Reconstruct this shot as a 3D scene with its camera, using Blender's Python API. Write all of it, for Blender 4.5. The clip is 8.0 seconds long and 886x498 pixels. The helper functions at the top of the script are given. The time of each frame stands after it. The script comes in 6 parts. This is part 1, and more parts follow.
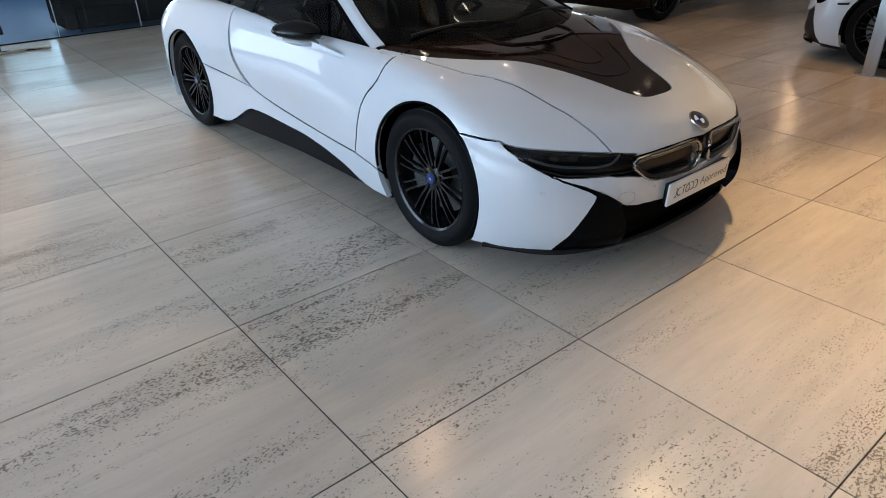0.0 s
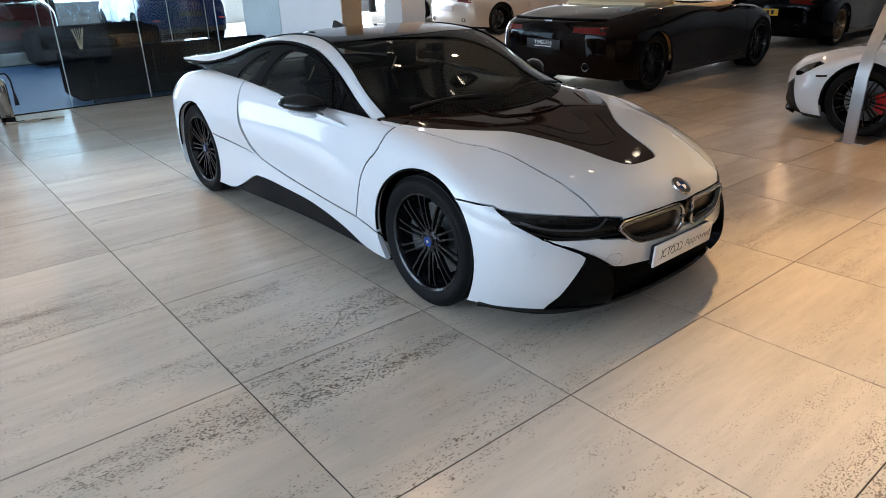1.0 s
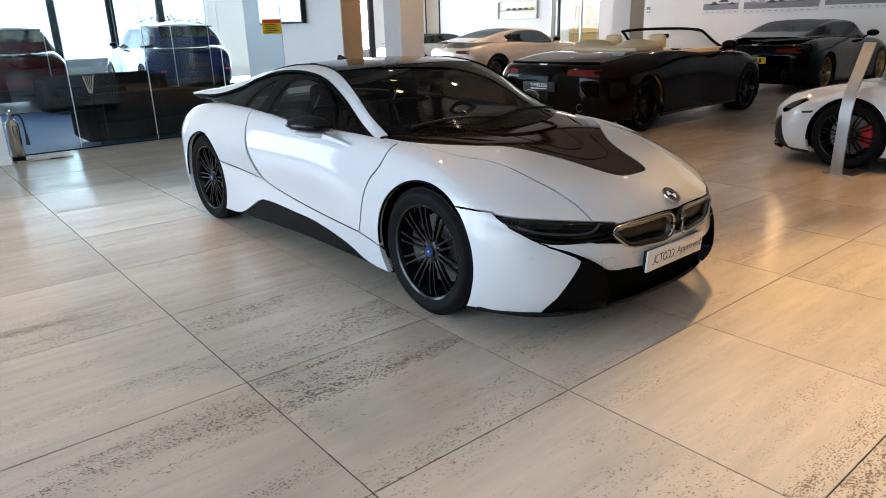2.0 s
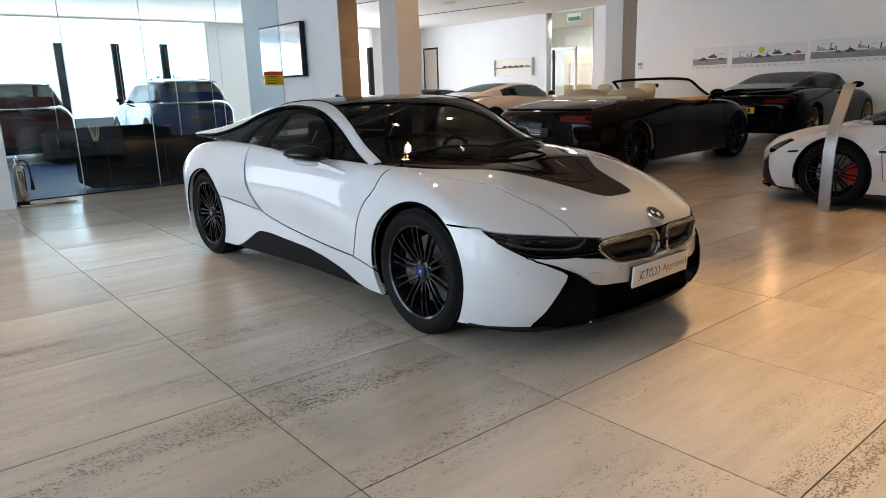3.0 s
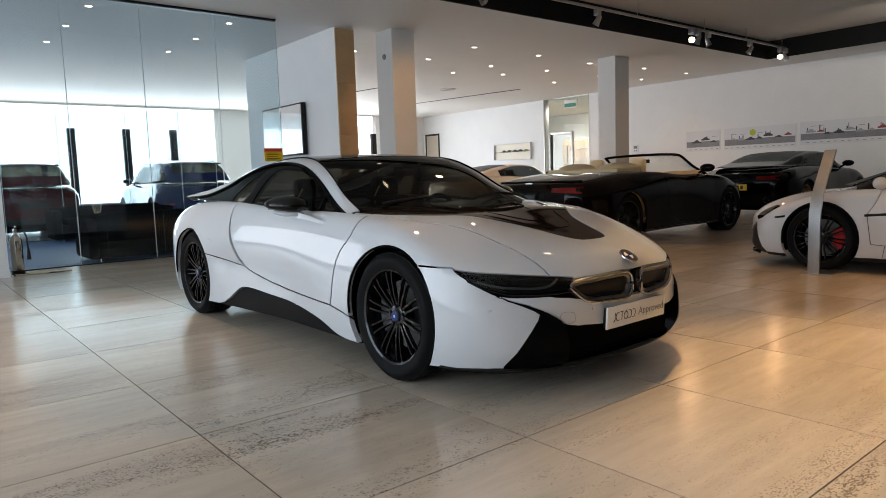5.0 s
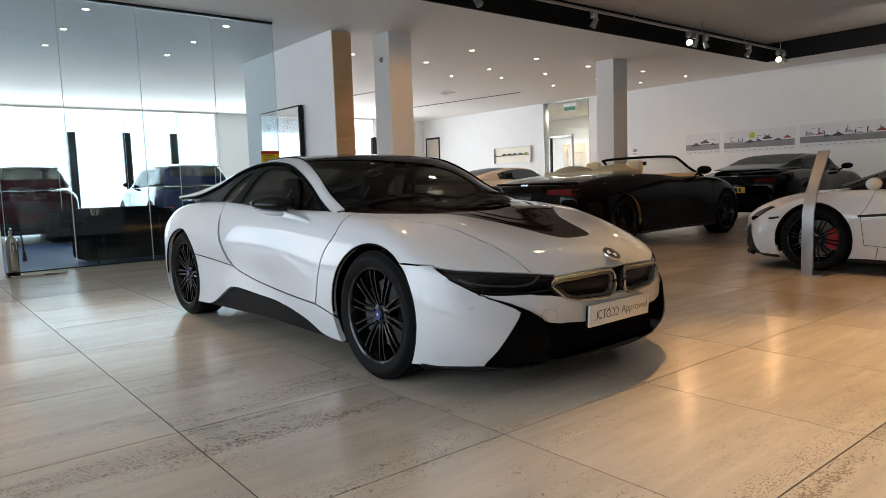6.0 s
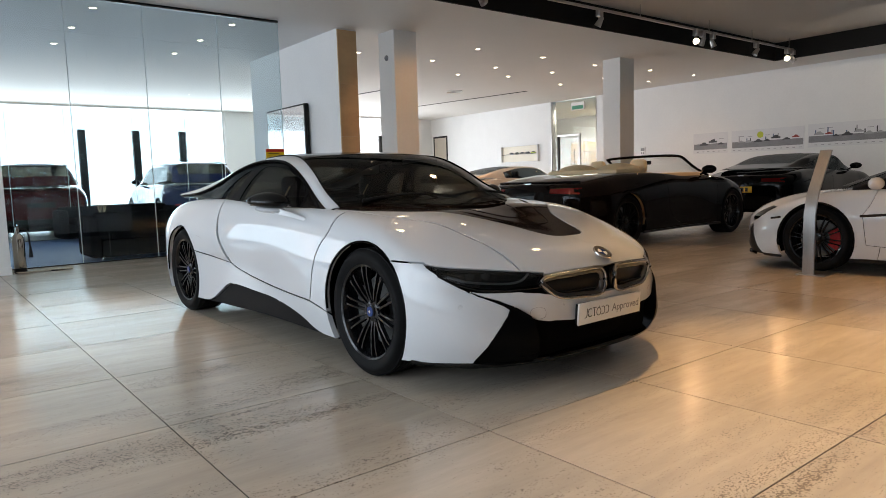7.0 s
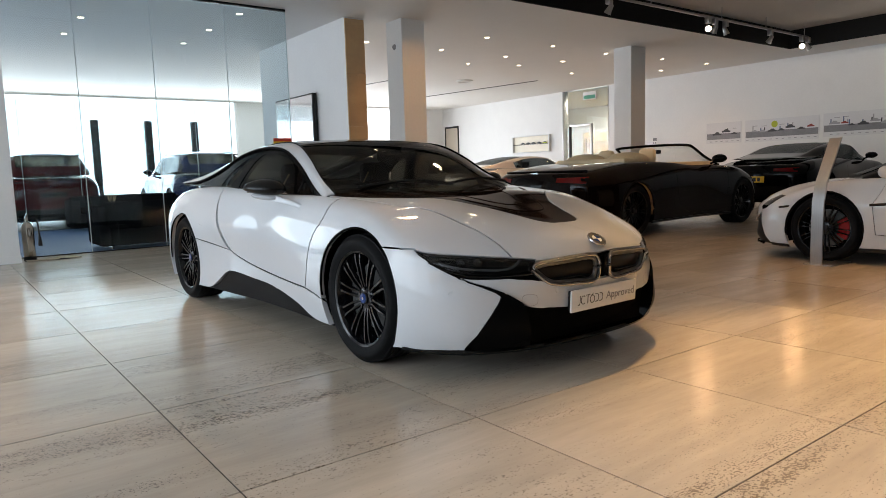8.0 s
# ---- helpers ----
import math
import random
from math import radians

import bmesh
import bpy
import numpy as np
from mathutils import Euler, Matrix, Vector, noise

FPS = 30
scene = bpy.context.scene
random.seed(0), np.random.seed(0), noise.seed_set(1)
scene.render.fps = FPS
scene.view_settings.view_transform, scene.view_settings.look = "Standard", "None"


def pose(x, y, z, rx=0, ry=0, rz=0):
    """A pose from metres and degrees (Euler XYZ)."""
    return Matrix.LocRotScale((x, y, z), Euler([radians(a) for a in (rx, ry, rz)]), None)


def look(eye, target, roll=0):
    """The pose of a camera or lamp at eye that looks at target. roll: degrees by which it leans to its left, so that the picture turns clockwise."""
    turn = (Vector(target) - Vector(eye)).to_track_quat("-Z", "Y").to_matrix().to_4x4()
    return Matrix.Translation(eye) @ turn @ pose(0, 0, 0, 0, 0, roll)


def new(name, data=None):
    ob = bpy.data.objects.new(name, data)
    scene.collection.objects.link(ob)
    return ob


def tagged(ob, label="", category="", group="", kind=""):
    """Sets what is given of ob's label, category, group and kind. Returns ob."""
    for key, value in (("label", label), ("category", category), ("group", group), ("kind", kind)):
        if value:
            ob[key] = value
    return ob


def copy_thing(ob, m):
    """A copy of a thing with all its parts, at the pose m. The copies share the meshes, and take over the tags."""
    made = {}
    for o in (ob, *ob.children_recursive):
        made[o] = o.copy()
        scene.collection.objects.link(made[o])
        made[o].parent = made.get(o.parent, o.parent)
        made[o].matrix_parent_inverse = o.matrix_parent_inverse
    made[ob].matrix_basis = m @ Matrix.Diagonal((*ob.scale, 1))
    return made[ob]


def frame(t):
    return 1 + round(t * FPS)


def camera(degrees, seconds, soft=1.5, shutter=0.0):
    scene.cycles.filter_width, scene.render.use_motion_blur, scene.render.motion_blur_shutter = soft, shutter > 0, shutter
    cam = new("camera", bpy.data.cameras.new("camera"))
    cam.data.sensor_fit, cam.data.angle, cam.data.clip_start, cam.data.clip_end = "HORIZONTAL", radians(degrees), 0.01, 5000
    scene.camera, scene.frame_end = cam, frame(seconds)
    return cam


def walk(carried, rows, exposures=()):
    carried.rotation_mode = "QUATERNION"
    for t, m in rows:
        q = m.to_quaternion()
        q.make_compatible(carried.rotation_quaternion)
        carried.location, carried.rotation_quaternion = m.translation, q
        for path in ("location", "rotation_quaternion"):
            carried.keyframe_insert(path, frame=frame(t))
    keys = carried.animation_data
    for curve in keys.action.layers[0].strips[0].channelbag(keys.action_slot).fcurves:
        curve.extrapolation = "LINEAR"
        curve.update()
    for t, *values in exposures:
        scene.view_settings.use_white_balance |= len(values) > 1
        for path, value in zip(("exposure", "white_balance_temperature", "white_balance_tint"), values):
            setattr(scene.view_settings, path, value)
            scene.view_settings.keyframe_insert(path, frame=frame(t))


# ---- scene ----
cam = camera(66.8, 8.0, soft=0.6)
PATH = [
    (0, (0.138, 0.133, 1.622), (1.244, 1.505, 0.674), -1.5),
    (0.5, (0.11, 0.09, 1.669), (1.248, 1.493, 0.81), -1.4),
    (1, (0.064, 0.022, 1.67), (1.226, 1.452, 0.893), -1.5),
    (1.5, (-0.006, -0.047, 1.597), (1.177, 1.403, 0.89), -1.5),
    (3, (-0.124, -0.255, 1.331), (1.111, 1.247, 0.864), -1.8),
    (3.5, (-0.118, -0.297, 1.25), (1.129, 1.217, 0.857), -1.9),
    (4, (-0.09, -0.317, 1.17), (1.168, 1.208, 0.865), -2.1),
    (4.5, (-0.058, -0.351, 1.126), (1.203, 1.182, 0.886), -1.8),
    (6, (0.062, -0.448, 1.06), (1.314, 1.099, 0.86), -1.9),
    (6.5, (0.096, -0.487, 1.055), (1.337, 1.069, 0.857), -1.8),
    (7, (0.125, -0.522, 1.053), (1.355, 1.042, 0.85), -1.7),
    (7.5, (0.169, -0.544, 1.042), (1.385, 1.03, 0.83), -1.8),
    (8, (0.224, -0.571, 1.023), (1.42, 1.016, 0.795), -1.7),
]
walk(cam, [(t, look(eye, target, roll)) for t, eye, target, roll in PATH],
     [(0.0, 0.16, 5850, 12), (1.5, 0.44, 6150, 13), (3.0, 0.08, 6700, 15), (4.0, -0.15, 6900, 15), (6.0, -0.06, 6950, 15), (8.0, 0.02, 7000, 15)])

# ---- light ----
LOW, HIGH = 3.82, 4.24          # the two ceiling levels
GLASS_Y, EAST, NORTH, WEST, SOUTH = 10.35, 19.1, 24.2, -5.2, -7.5

world = bpy.data.worlds.new("sky")
scene.world = world
world.use_nodes = True
sky = world.node_tree.nodes.new("ShaderNodeTexSky")
sky.sky_type, sky.sun_disc, sky.sun_elevation, sky.sun_rotation = "NISHITA", False, radians(48), radians(250)
world.node_tree.links.new(sky.outputs[0], world.node_tree.nodes["Background"].inputs[0])
world.node_tree.nodes["Background"].inputs[1].default_value = 0.12


def lamp(kind, m, energy, color, **more):
    d = bpy.data.lights.new("lamp", kind)
    d.energy, d.color = energy, color
    for key, value in more.items():
        if key == "size":
            d.size = value
        elif key == "size_y":
            d.shape, d.size_y = "RECTANGLE", value
        elif key == "spot":
            d.spot_size, d.spot_blend = radians(value), 0.75
        elif key == "radius":
            d.shadow_soft_size = value
        elif key == "angle":
            d.angle = radians(value)
    # every area lamp gets the first name, the side room's added fill too
    ob = new("daylight" if kind == "AREA" else "sun" if kind == "SUN" else "lamp_light", d)
    ob.matrix_world = m
    return ob


COOL, SKYBLUE, WARM, NEUTRAL = (0.84, 0.92, 1.0), (0.76, 0.88, 1.0), (1.0, 0.68, 0.40), (1.0, 0.90, 0.78)
lamp("SUN", look((-6, 30, 14), (0, 20, 0)), 3.0, (1.0, 0.95, 0.88), angle=0.6)
for y, e in ((-1.5, 26), (1.1, 80), (3.7, 120), (6.3, 130)):
    lamp("AREA", pose(WEST + 0.15, y, 1.9, 0, -90, 0), e, (0.66, 0.84, 1.0), size=3.3, size_y=2.36)
lamp("AREA", pose(5.0, NORTH - 0.2, 1.7, -90, 0, 0), 1150, SKYBLUE, size=17.0, size_y=2.9)
# two area lamps added to brighten the far wall; the western one is unseen
lamp("AREA", pose(14.3, NORTH - 0.2, 1.8, -90, 0, 0), 270, SKYBLUE, size=3.6, size_y=3.2)
lamp("AREA", pose(WEST + 0.15, 18.5, 1.7, 0, -90, 0), 260, SKYBLUE, size=3.0, size_y=9.0)

# ---- materials ----


def nodes_of(name):
    m = bpy.data.materials.new(name)
    m.use_nodes = True
    return m, m.node_tree, m.node_tree.nodes["Principled BSDF"]


def mat(name, color, rough=0.5, metal=0.0, coat=0.0, grain=0.0, scale=40.0, bump=0.0, emit=0.0, spread=0.0, stretch=(1, 1, 1), spec=0.5):
    """A plain surface with grain in its colour and its relief at two scales."""
    m, t, b = nodes_of(name)
    b.inputs["Base Color"].default_value = (*color, 1)
    b.inputs["Roughness"].default_value, b.inputs["Metallic"].default_value, b.inputs["Specular IOR Level"].default_value = rough, metal, spec
    b.inputs["Coat Weight"].default_value, b.inputs["Coat Roughness"].default_value = coat, 0.025
    if emit:
        m.cycles.emission_sampling = "NONE"
        b.inputs["Emission Color"].default_value, b.inputs["Emission Strength"].default_value = (*color, 1), emit
    if grain or bump or spread:
        co = t.nodes.new("ShaderNodeTexCoord")
        mp = t.nodes.new("ShaderNodeMapping")
        mp.inputs["Scale"].default_value = stretch
        t.links.new(co.outputs["Object"], mp.inputs[0])
        big, small = t.nodes.new("ShaderNodeTexNoise"), t.nodes.new("ShaderNodeTexNoise")
        big.inputs["Scale"].default_value, small.inputs["Scale"].default_value = scale * 0.08, scale
        small.inputs["Detail"].default_value = big.inputs["Detail"].default_value = 6
        for n in (big, small):
            t.links.new(mp.outputs[0], n.inputs["Vector"])
        both = t.nodes.new("ShaderNodeMath")
        both.operation = "ADD"
        t.links.new(big.outputs["Fac"], both.inputs[0])
        t.links.new(small.outputs["Fac"], both.inputs[1])
        ramp = t.nodes.new("ShaderNodeMapRange")
        ramp.inputs["From Min"].default_value, ramp.inputs["From Max"].default_value = 0.6, 1.4
        ramp.inputs["To Min"].default_value, ramp.inputs["To Max"].default_value = 1 - grain, 1 + grain
        t.links.new(both.outputs[0], ramp.inputs["Value"])
        mul = t.nodes.new("ShaderNodeVectorMath")
        mul.operation = "SCALE"
        mul.inputs[0].default_value = color
        t.links.new(ramp.outputs[0], mul.inputs["Scale"])
        t.links.new(mul.outputs[0], b.inputs["Base Color"])
        if spread:
            r2 = t.nodes.new("ShaderNodeMapRange")
            r2.inputs["From Min"].default_value, r2.inputs["From Max"].default_value = 0.3, 0.7
            r2.inputs["To Min"].default_value, r2.inputs["To Max"].default_value = max(rough - spread, 0.02), rough + spread
            t.links.new(big.outputs["Fac"], r2.inputs["Value"])
            t.links.new(r2.outputs[0], b.inputs["Roughness"])
        if bump:
            bu = t.nodes.new("ShaderNodeBump")
            bu.inputs["Strength"].default_value, bu.inputs["Distance"].default_value = bump, 0.002
            t.links.new(small.outputs["Fac"], bu.inputs["Height"])
            t.links.new(bu.outputs[0], b.inputs["Normal"])
    return m


def glass(name, tint, gloss=0.02, base=0.04, top=0.9):
    """Thin glass: it lets the light through tinted, and mirrors it the more the flatter it is seen, alike from both sides."""
    m = bpy.data.materials.new(name)
    m.use_nodes = True
    t = m.node_tree
    t.nodes.clear()
    out, mix = t.nodes.new("ShaderNodeOutputMaterial"), t.nodes.new("ShaderNodeMixShader")
    clear, shine, lw = t.nodes.new("ShaderNodeBsdfTransparent"), t.nodes.new("ShaderNodeBsdfGlossy"), t.nodes.new("ShaderNodeLayerWeight")
    power, rise = t.nodes.new("ShaderNodeMath"), t.nodes.new("ShaderNodeMath")
    power.operation, power.inputs[1].default_value = "POWER", 5.0
    rise.operation, rise.inputs[1].default_value, rise.inputs[2].default_value = "MULTIPLY_ADD", top - base, base
    clear.inputs[0].default_value, shine.inputs["Roughness"].default_value = (*tint, 1), gloss
    for a, b in ((lw.outputs["Facing"], power.inputs[0]), (power.outputs[0], rise.inputs[0]), (rise.outputs[0], mix.inputs[0]), (clear.outputs[0], mix.inputs[1]), (shine.outputs[0], mix.inputs[2]), (mix.outputs[0], out.inputs[0])):
        t.links.new(a, b)
    return m


def travertine(name, tone, rough, polish, pitted=1.150):
    """Vein-cut travertine: long streaks along x, bands of dark pits, cloudy patches; each slab has a shade of its own."""
    m, t, b = nodes_of(name)
    N, L = t.nodes.new, t.links.new
    geo, info = N("ShaderNodeNewGeometry"), N("ShaderNodeObjectInfo")
    shift = N("ShaderNodeVectorMath")
    shift.operation = "SCALE"
    shift.inputs[0].default_value = (37.0, 91.0, 13.0)
    L(info.outputs["Random"], shift.inputs["Scale"])
    add = N("ShaderNodeVectorMath")
    L(geo.outputs["Position"], add.inputs[0])
    L(shift.outputs[0], add.inputs[1])

    def tex(sx, sy, scale, detail=6.0, rough_=0.6):
        mp, n = N("ShaderNodeMapping"), N("ShaderNodeTexNoise")
        mp.inputs["Scale"].default_value = (sx, sy, 1)
        n.inputs["Scale"].default_value, n.inputs["Detail"].default_value, n.inputs["Roughness"].default_value = scale, detail, rough_
        L(add.outputs[0], mp.inputs[0])
        L(mp.outputs[0], n.inputs["Vector"])
        return n.outputs["Fac"]

    def rng(src, a, b_, c, d):
        r = N("ShaderNodeMapRange")
        for i, v in zip((1, 2, 3, 4), (a, b_, c, d)):
            r.inputs[i].default_value = v
        L(src, r.inputs[0])
        return r.outputs[0]

    def mth(op, x, y):
        n = N("ShaderNodeMath")
        n.operation = op
        for i, v in enumerate((x, y)):
            if isinstance(v, (int, float)):
                n.inputs[i].default_value = v
            else:
                L(v, n.inputs[i])
        return n.outputs[0]

    clouds, veins, fine = tex(0.5, 1.6, 1.4, 4.0), tex(0.55, 5.5, 2.4, 5.0, 0.6), tex(1.0, 6.0, 10.0, 4.0, 0.65)
    bands, pits, specks = tex(0.30, 2.9, 1.7, 4.0, 0.6), tex(0.85, 1.25, 104.0, 2.0, 0.6), tex(0.8, 1.3, 24.0, 2.0)
    streak = mth("ADD", mth("MULTIPLY", clouds, 0.50), mth("ADD", mth("MULTIPLY", veins, 0.42), mth("MULTIPLY", fine, 0.16)))
    base = N("ShaderNodeVectorMath")
    base.operation = "SCALE"
    base.inputs[0].default_value = tone
    L(mth("ADD", streak, 0.47), base.inputs["Scale"])
    dense = mth("ADD", mth("ADD", pits, mth("MULTIPLY", bands, 0.75)), mth("MULTIPLY", specks, 0.25))
    hole = rng(dense, pitted, pitted + 0.035, 0.0, 1.0)
    mix = N("ShaderNodeMix")
    mix.data_type = "RGBA"
    mix.inputs["B"].default_value = (tone[0] * 0.32, tone[1] * 0.29, tone[2] * 0.26, 1)
    L(hole, mix.inputs["Factor"])
    L(base.outputs[0], mix.inputs["A"])
    shade = N("ShaderNodeVectorMath")
    shade.operation = "SCALE"
    L(mix.outputs["Result"], shade.inputs[0])
    L(rng(info.outputs["Random"], 0, 1, 0.93, 1.06), shade.inputs["Scale"])
    L(shade.outputs[0], b.inputs["Base Color"])
    L(mth("ADD", rng(clouds, 0.3, 0.7, rough - 0.02, rough + 0.03), mth("MULTIPLY", hole, 0.3)), b.inputs["Roughness"])
    b.inputs["Specular IOR Level"].default_value = polish
    bu = N("ShaderNodeBump")
    bu.inputs["Strength"].default_value, bu.inputs["Distance"].default_value, bu.invert = 0.6, 0.0015, True
    L(hole, bu.inputs["Height"])
    L(bu.outputs[0], b.inputs["Normal"])
    return m


STONE = travertine("travertine", (0.500, 0.440, 0.368), 0.20, 0.42, 1.146)
STONE_WALL = travertine("travertine_cladding", (0.50, 0.33, 0.18), 0.5, 0.3, 1.30)
GROUT = mat("grout", (0.035, 0.030, 0.026), 0.9, grain=0.2)
PLASTER = mat("white_plaster", (0.78, 0.78, 0.77), 0.75, grain=0.03, scale=25, bump=0.05)
CEILING = mat("ceiling_paint", (0.76, 0.74, 0.71), 0.8, grain=0.02, scale=20)
BLACK = mat("black_paint", (0.008, 0.008, 0.008), 0.6, grain=0.2, spec=0.15)
GLOSS = mat("gloss_black", (0.004, 0.004, 0.004), 0.08, spec=0.3)
TRIM = mat("satin_black_plastic", (0.010, 0.010, 0.010), 0.40, grain=0.15, scale=300, bump=0.05, spec=0.3)
CAVITY = mat("dark_cavity", (0.003, 0.003, 0.003), 0.9, grain=0.2, spec=0.05)
WHITE = mat("white_car_paint", (0.60, 0.62, 0.645), 0.5, coat=1.0, grain=0.012, scale=600, spec=0.2)
CARBON = mat("black_bonnet_lacquer", (0.016, 0.008, 0.005), 0.06, grain=0.2, scale=400, spec=0.12)
ROOFBLACK = mat("black_roof_lacquer", (0.008, 0.008, 0.008), 0.10, grain=0.15, scale=500, spec=0.35)
DULLBLACK = mat("black_blade_plastic", (0.003, 0.003, 0.003), 0.10, grain=0.15, scale=300, spec=0.04)
RUBBER = mat("tyre_rubber", (0.006, 0.006, 0.0065), 0.65, grain=0.25, scale=120, bump=0.15, spec=0.12)
RIM = mat("black_rim_lacquer", (0.005, 0.005, 0.006), 0.16, spec=0.4)
CHROME = mat("satin_chrome", (0.42, 0.41, 0.40), 0.22, 1.0, grain=0.08, scale=200)
STEEL = mat("brushed_steel", (0.46, 0.45, 0.44), 0.34, 1.0, grain=0.12, scale=160, stretch=(1, 1, 0.04))
DISC = mat("brake_disc_iron", (0.18, 0.18, 0.18), 0.45, 1.0, grain=0.2)
RED = mat("red_caliper_paint", (0.62, 0.02, 0.02), 0.35, coat=0.4)
BLUE = mat("blue_enamel", (0.008, 0.040, 0.18), 0.25, coat=0.5)
PLATE = mat("white_plate_plastic", (0.82, 0.82, 0.82), 0.35, grain=0.02)
INK = mat("black_ink", (0.02, 0.02, 0.02), 0.5)
GREYINK = mat("grey_ink", (0.22, 0.22, 0.23), 0.5)
YELLOW = mat("yellow_plate_plastic", (0.85, 0.52, 0.03), 0.4, grain=0.04)
CABIN = mat("black_cabin_leather", (0.008, 0.008, 0.009), 0.55, grain=0.25, scale=90, bump=0.3, spec=0.2)
CREAM = mat("cream_leather", (0.78, 0.62, 0.38), 0.45, grain=0.06, scale=90, bump=0.2)
LEATHER = mat("black_leather", (0.010, 0.010, 0.011), 0.6, grain=0.25, scale=60, bump=0.15, spec=0.0)
CARPET = mat("navy_carpet", (0.060, 0.130, 0.270), 0.50, grain=0.3, scale=220, bump=0.06, spec=0.6)
LAMP_GLOW = mat("lit_lamp", (1.0, 0.80, 0.55), 0.4, emit=14.0)
SPOT_GLOW = mat("lit_spotlight", (1.0, 0.82, 0.55), 0.4, emit=25.0)
CHARCOAL = mat("charcoal_wall_paint", (0.055, 0.050, 0.047), 0.7, grain=0.08, scale=20)
SCREEN_GLASS = glass("showroom_glass", (0.86, 0.93, 0.95))
CAR_GLASS = glass("tinted_car_glass", (0.24, 0.23, 0.20), base=0.018, top=0.45)
WINDOW_GLASS = glass("clear_window_glass", (0.98, 0.99, 0.99))
DARK_GLASS = glass("dark_car_glass", (0.24, 0.26, 0.26), base=0.03, top=0.35)
CLEAR_GREY = mat("frosted_light_guide", (0.20, 0.21, 0.22), 0.3)
CHROME_DARK = mat("smoked_chrome", (0.10, 0.10, 0.11), 0.2, 1.0)
GUNMETAL = mat("gunmetal_bezel", (0.16, 0.15, 0.14), 0.34, 0.8, grain=0.08, scale=200)
SKIRT = mat("black_skirt_plastic", (0.006, 0.006, 0.007), 0.5, grain=0.15, scale=300, spec=0.1)
SEAL = mat("pale_glass_edge", (0.62, 0.70, 0.70), 0.3)
CLEAR = glass("clear_lens", (0.45, 0.46, 0.47))

# ---- mesh helpers ----


def part(name, bm, material, parent=None, label="", smooth=35.0):
    """One bmesh as one mesh object, under a thing or a part; edges sharper than smooth degrees stay sharp."""
    me = bpy.data.meshes.new(name)
    bm.normal_update()
    if smooth:
        for f in bm.faces:
            f.smooth = True
        for e in bm.edges:
            if len(e.link_faces) == 2 and e.calc_face_angle(0) > radians(smooth):
                e.smooth = False
    bm.to_mesh(me)
    bm.free()
    for one in material if isinstance(material, (list, tuple)) else [material]:
        me.materials.append(one)
    ob = new(name, me)
    if parent:
        ob.parent = parent
    if label:
        tagged(ob, label)
    return ob


def empty(name, m=None, label="", category="", group="", kind=""):
    ob = new(name)
    ob.empty_display_size = 0.1
    if m:
        ob.matrix_world = m
    return tagged(ob, label, category, group, kind)


def block(x0, x1, y0, y1, z0, z1, bevel=0.0, bm=None, segments=2):
    """A box between its bounds, with rounded edges."""
    own = bmesh.new()
    bmesh.ops.create_cube(own, size=1, matrix=Matrix.Translation(((x0 + x1) / 2, (y0 + y1) / 2, (z0 + z1) / 2)) @ Matrix.Diagonal((x1 - x0, y1 - y0, z1 - z0, 1)))
    if bevel:
        bmesh.ops.bevel(own, geom=own.edges[:], offset=bevel, segments=segments, affect="EDGES", profile=0.5)
    return merge(bm, own)


def merge(bm, own, m=None):
    if m:
        own.transform(m)
    if bm is None:
        return own
    me = bpy.data.meshes.new("tmp")
    own.to_mesh(me)
    own.free()
    bm.from_mesh(me)
    bpy.data.meshes.remove(me)
    return bm


def tube(r0, r1, depth, m=None, seg=24, bm=None):
    own = bmesh.new()
    bmesh.ops.create_cone(own, cap_ends=True, segments=seg, radius1=r0, radius2=r1, depth=depth)
    return merge(bm, own, m)


def lathe(profile, seg=48, m=None, bm=None, closed=False):
    """Turns a profile of (radius, height) round z."""
    own = bmesh.new()
    rings = [[own.verts.new((r * math.cos(a), r * math.sin(a), h)) for r, h in profile] for a in (2 * math.pi * k / seg for k in range(seg))]
    n = len(profile)
    for k in range(seg):
        for i in range(n if closed else n - 1):
            a, b, c, d = rings[k][i], rings[(k + 1) % seg][i], rings[(k + 1) % seg][(i + 1) % n], rings[k][(i + 1) % n]
            if (a.co - b.co).length < 1e-7:
                own.faces.new((a, c, d)) if (c.co - d.co).length > 1e-7 else None
            elif (c.co - d.co).length < 1e-7:
                own.faces.new((a, b, c))
            else:
                own.faces.new((a, b, c, d))
    bmesh.ops.remove_doubles(own, verts=own.verts[:], dist=1e-6)
    bmesh.ops.recalc_face_normals(own, faces=own.faces[:])
    return merge(bm, own, m)


def prism(points, depth, bevel=0.0, m=None, bm=None):
    """A polygon in the xy plane, drawn out along z."""
    own = bmesh.new()
    f = own.faces.new([own.verts.new((x, y, 0)) for x, y in points])
    out = bmesh.ops.extrude_face_region(own, geom=[f])
    for v in out["geom"]:
        if isinstance(v, bmesh.types.BMVert):
            v.co.z += depth
    bmesh.ops.recalc_face_normals(own, faces=own.faces[:])
    if bevel:
        bmesh.ops.bevel(own, geom=own.edges[:], offset=bevel, segments=2, affect="EDGES")
    return merge(bm, own, m)


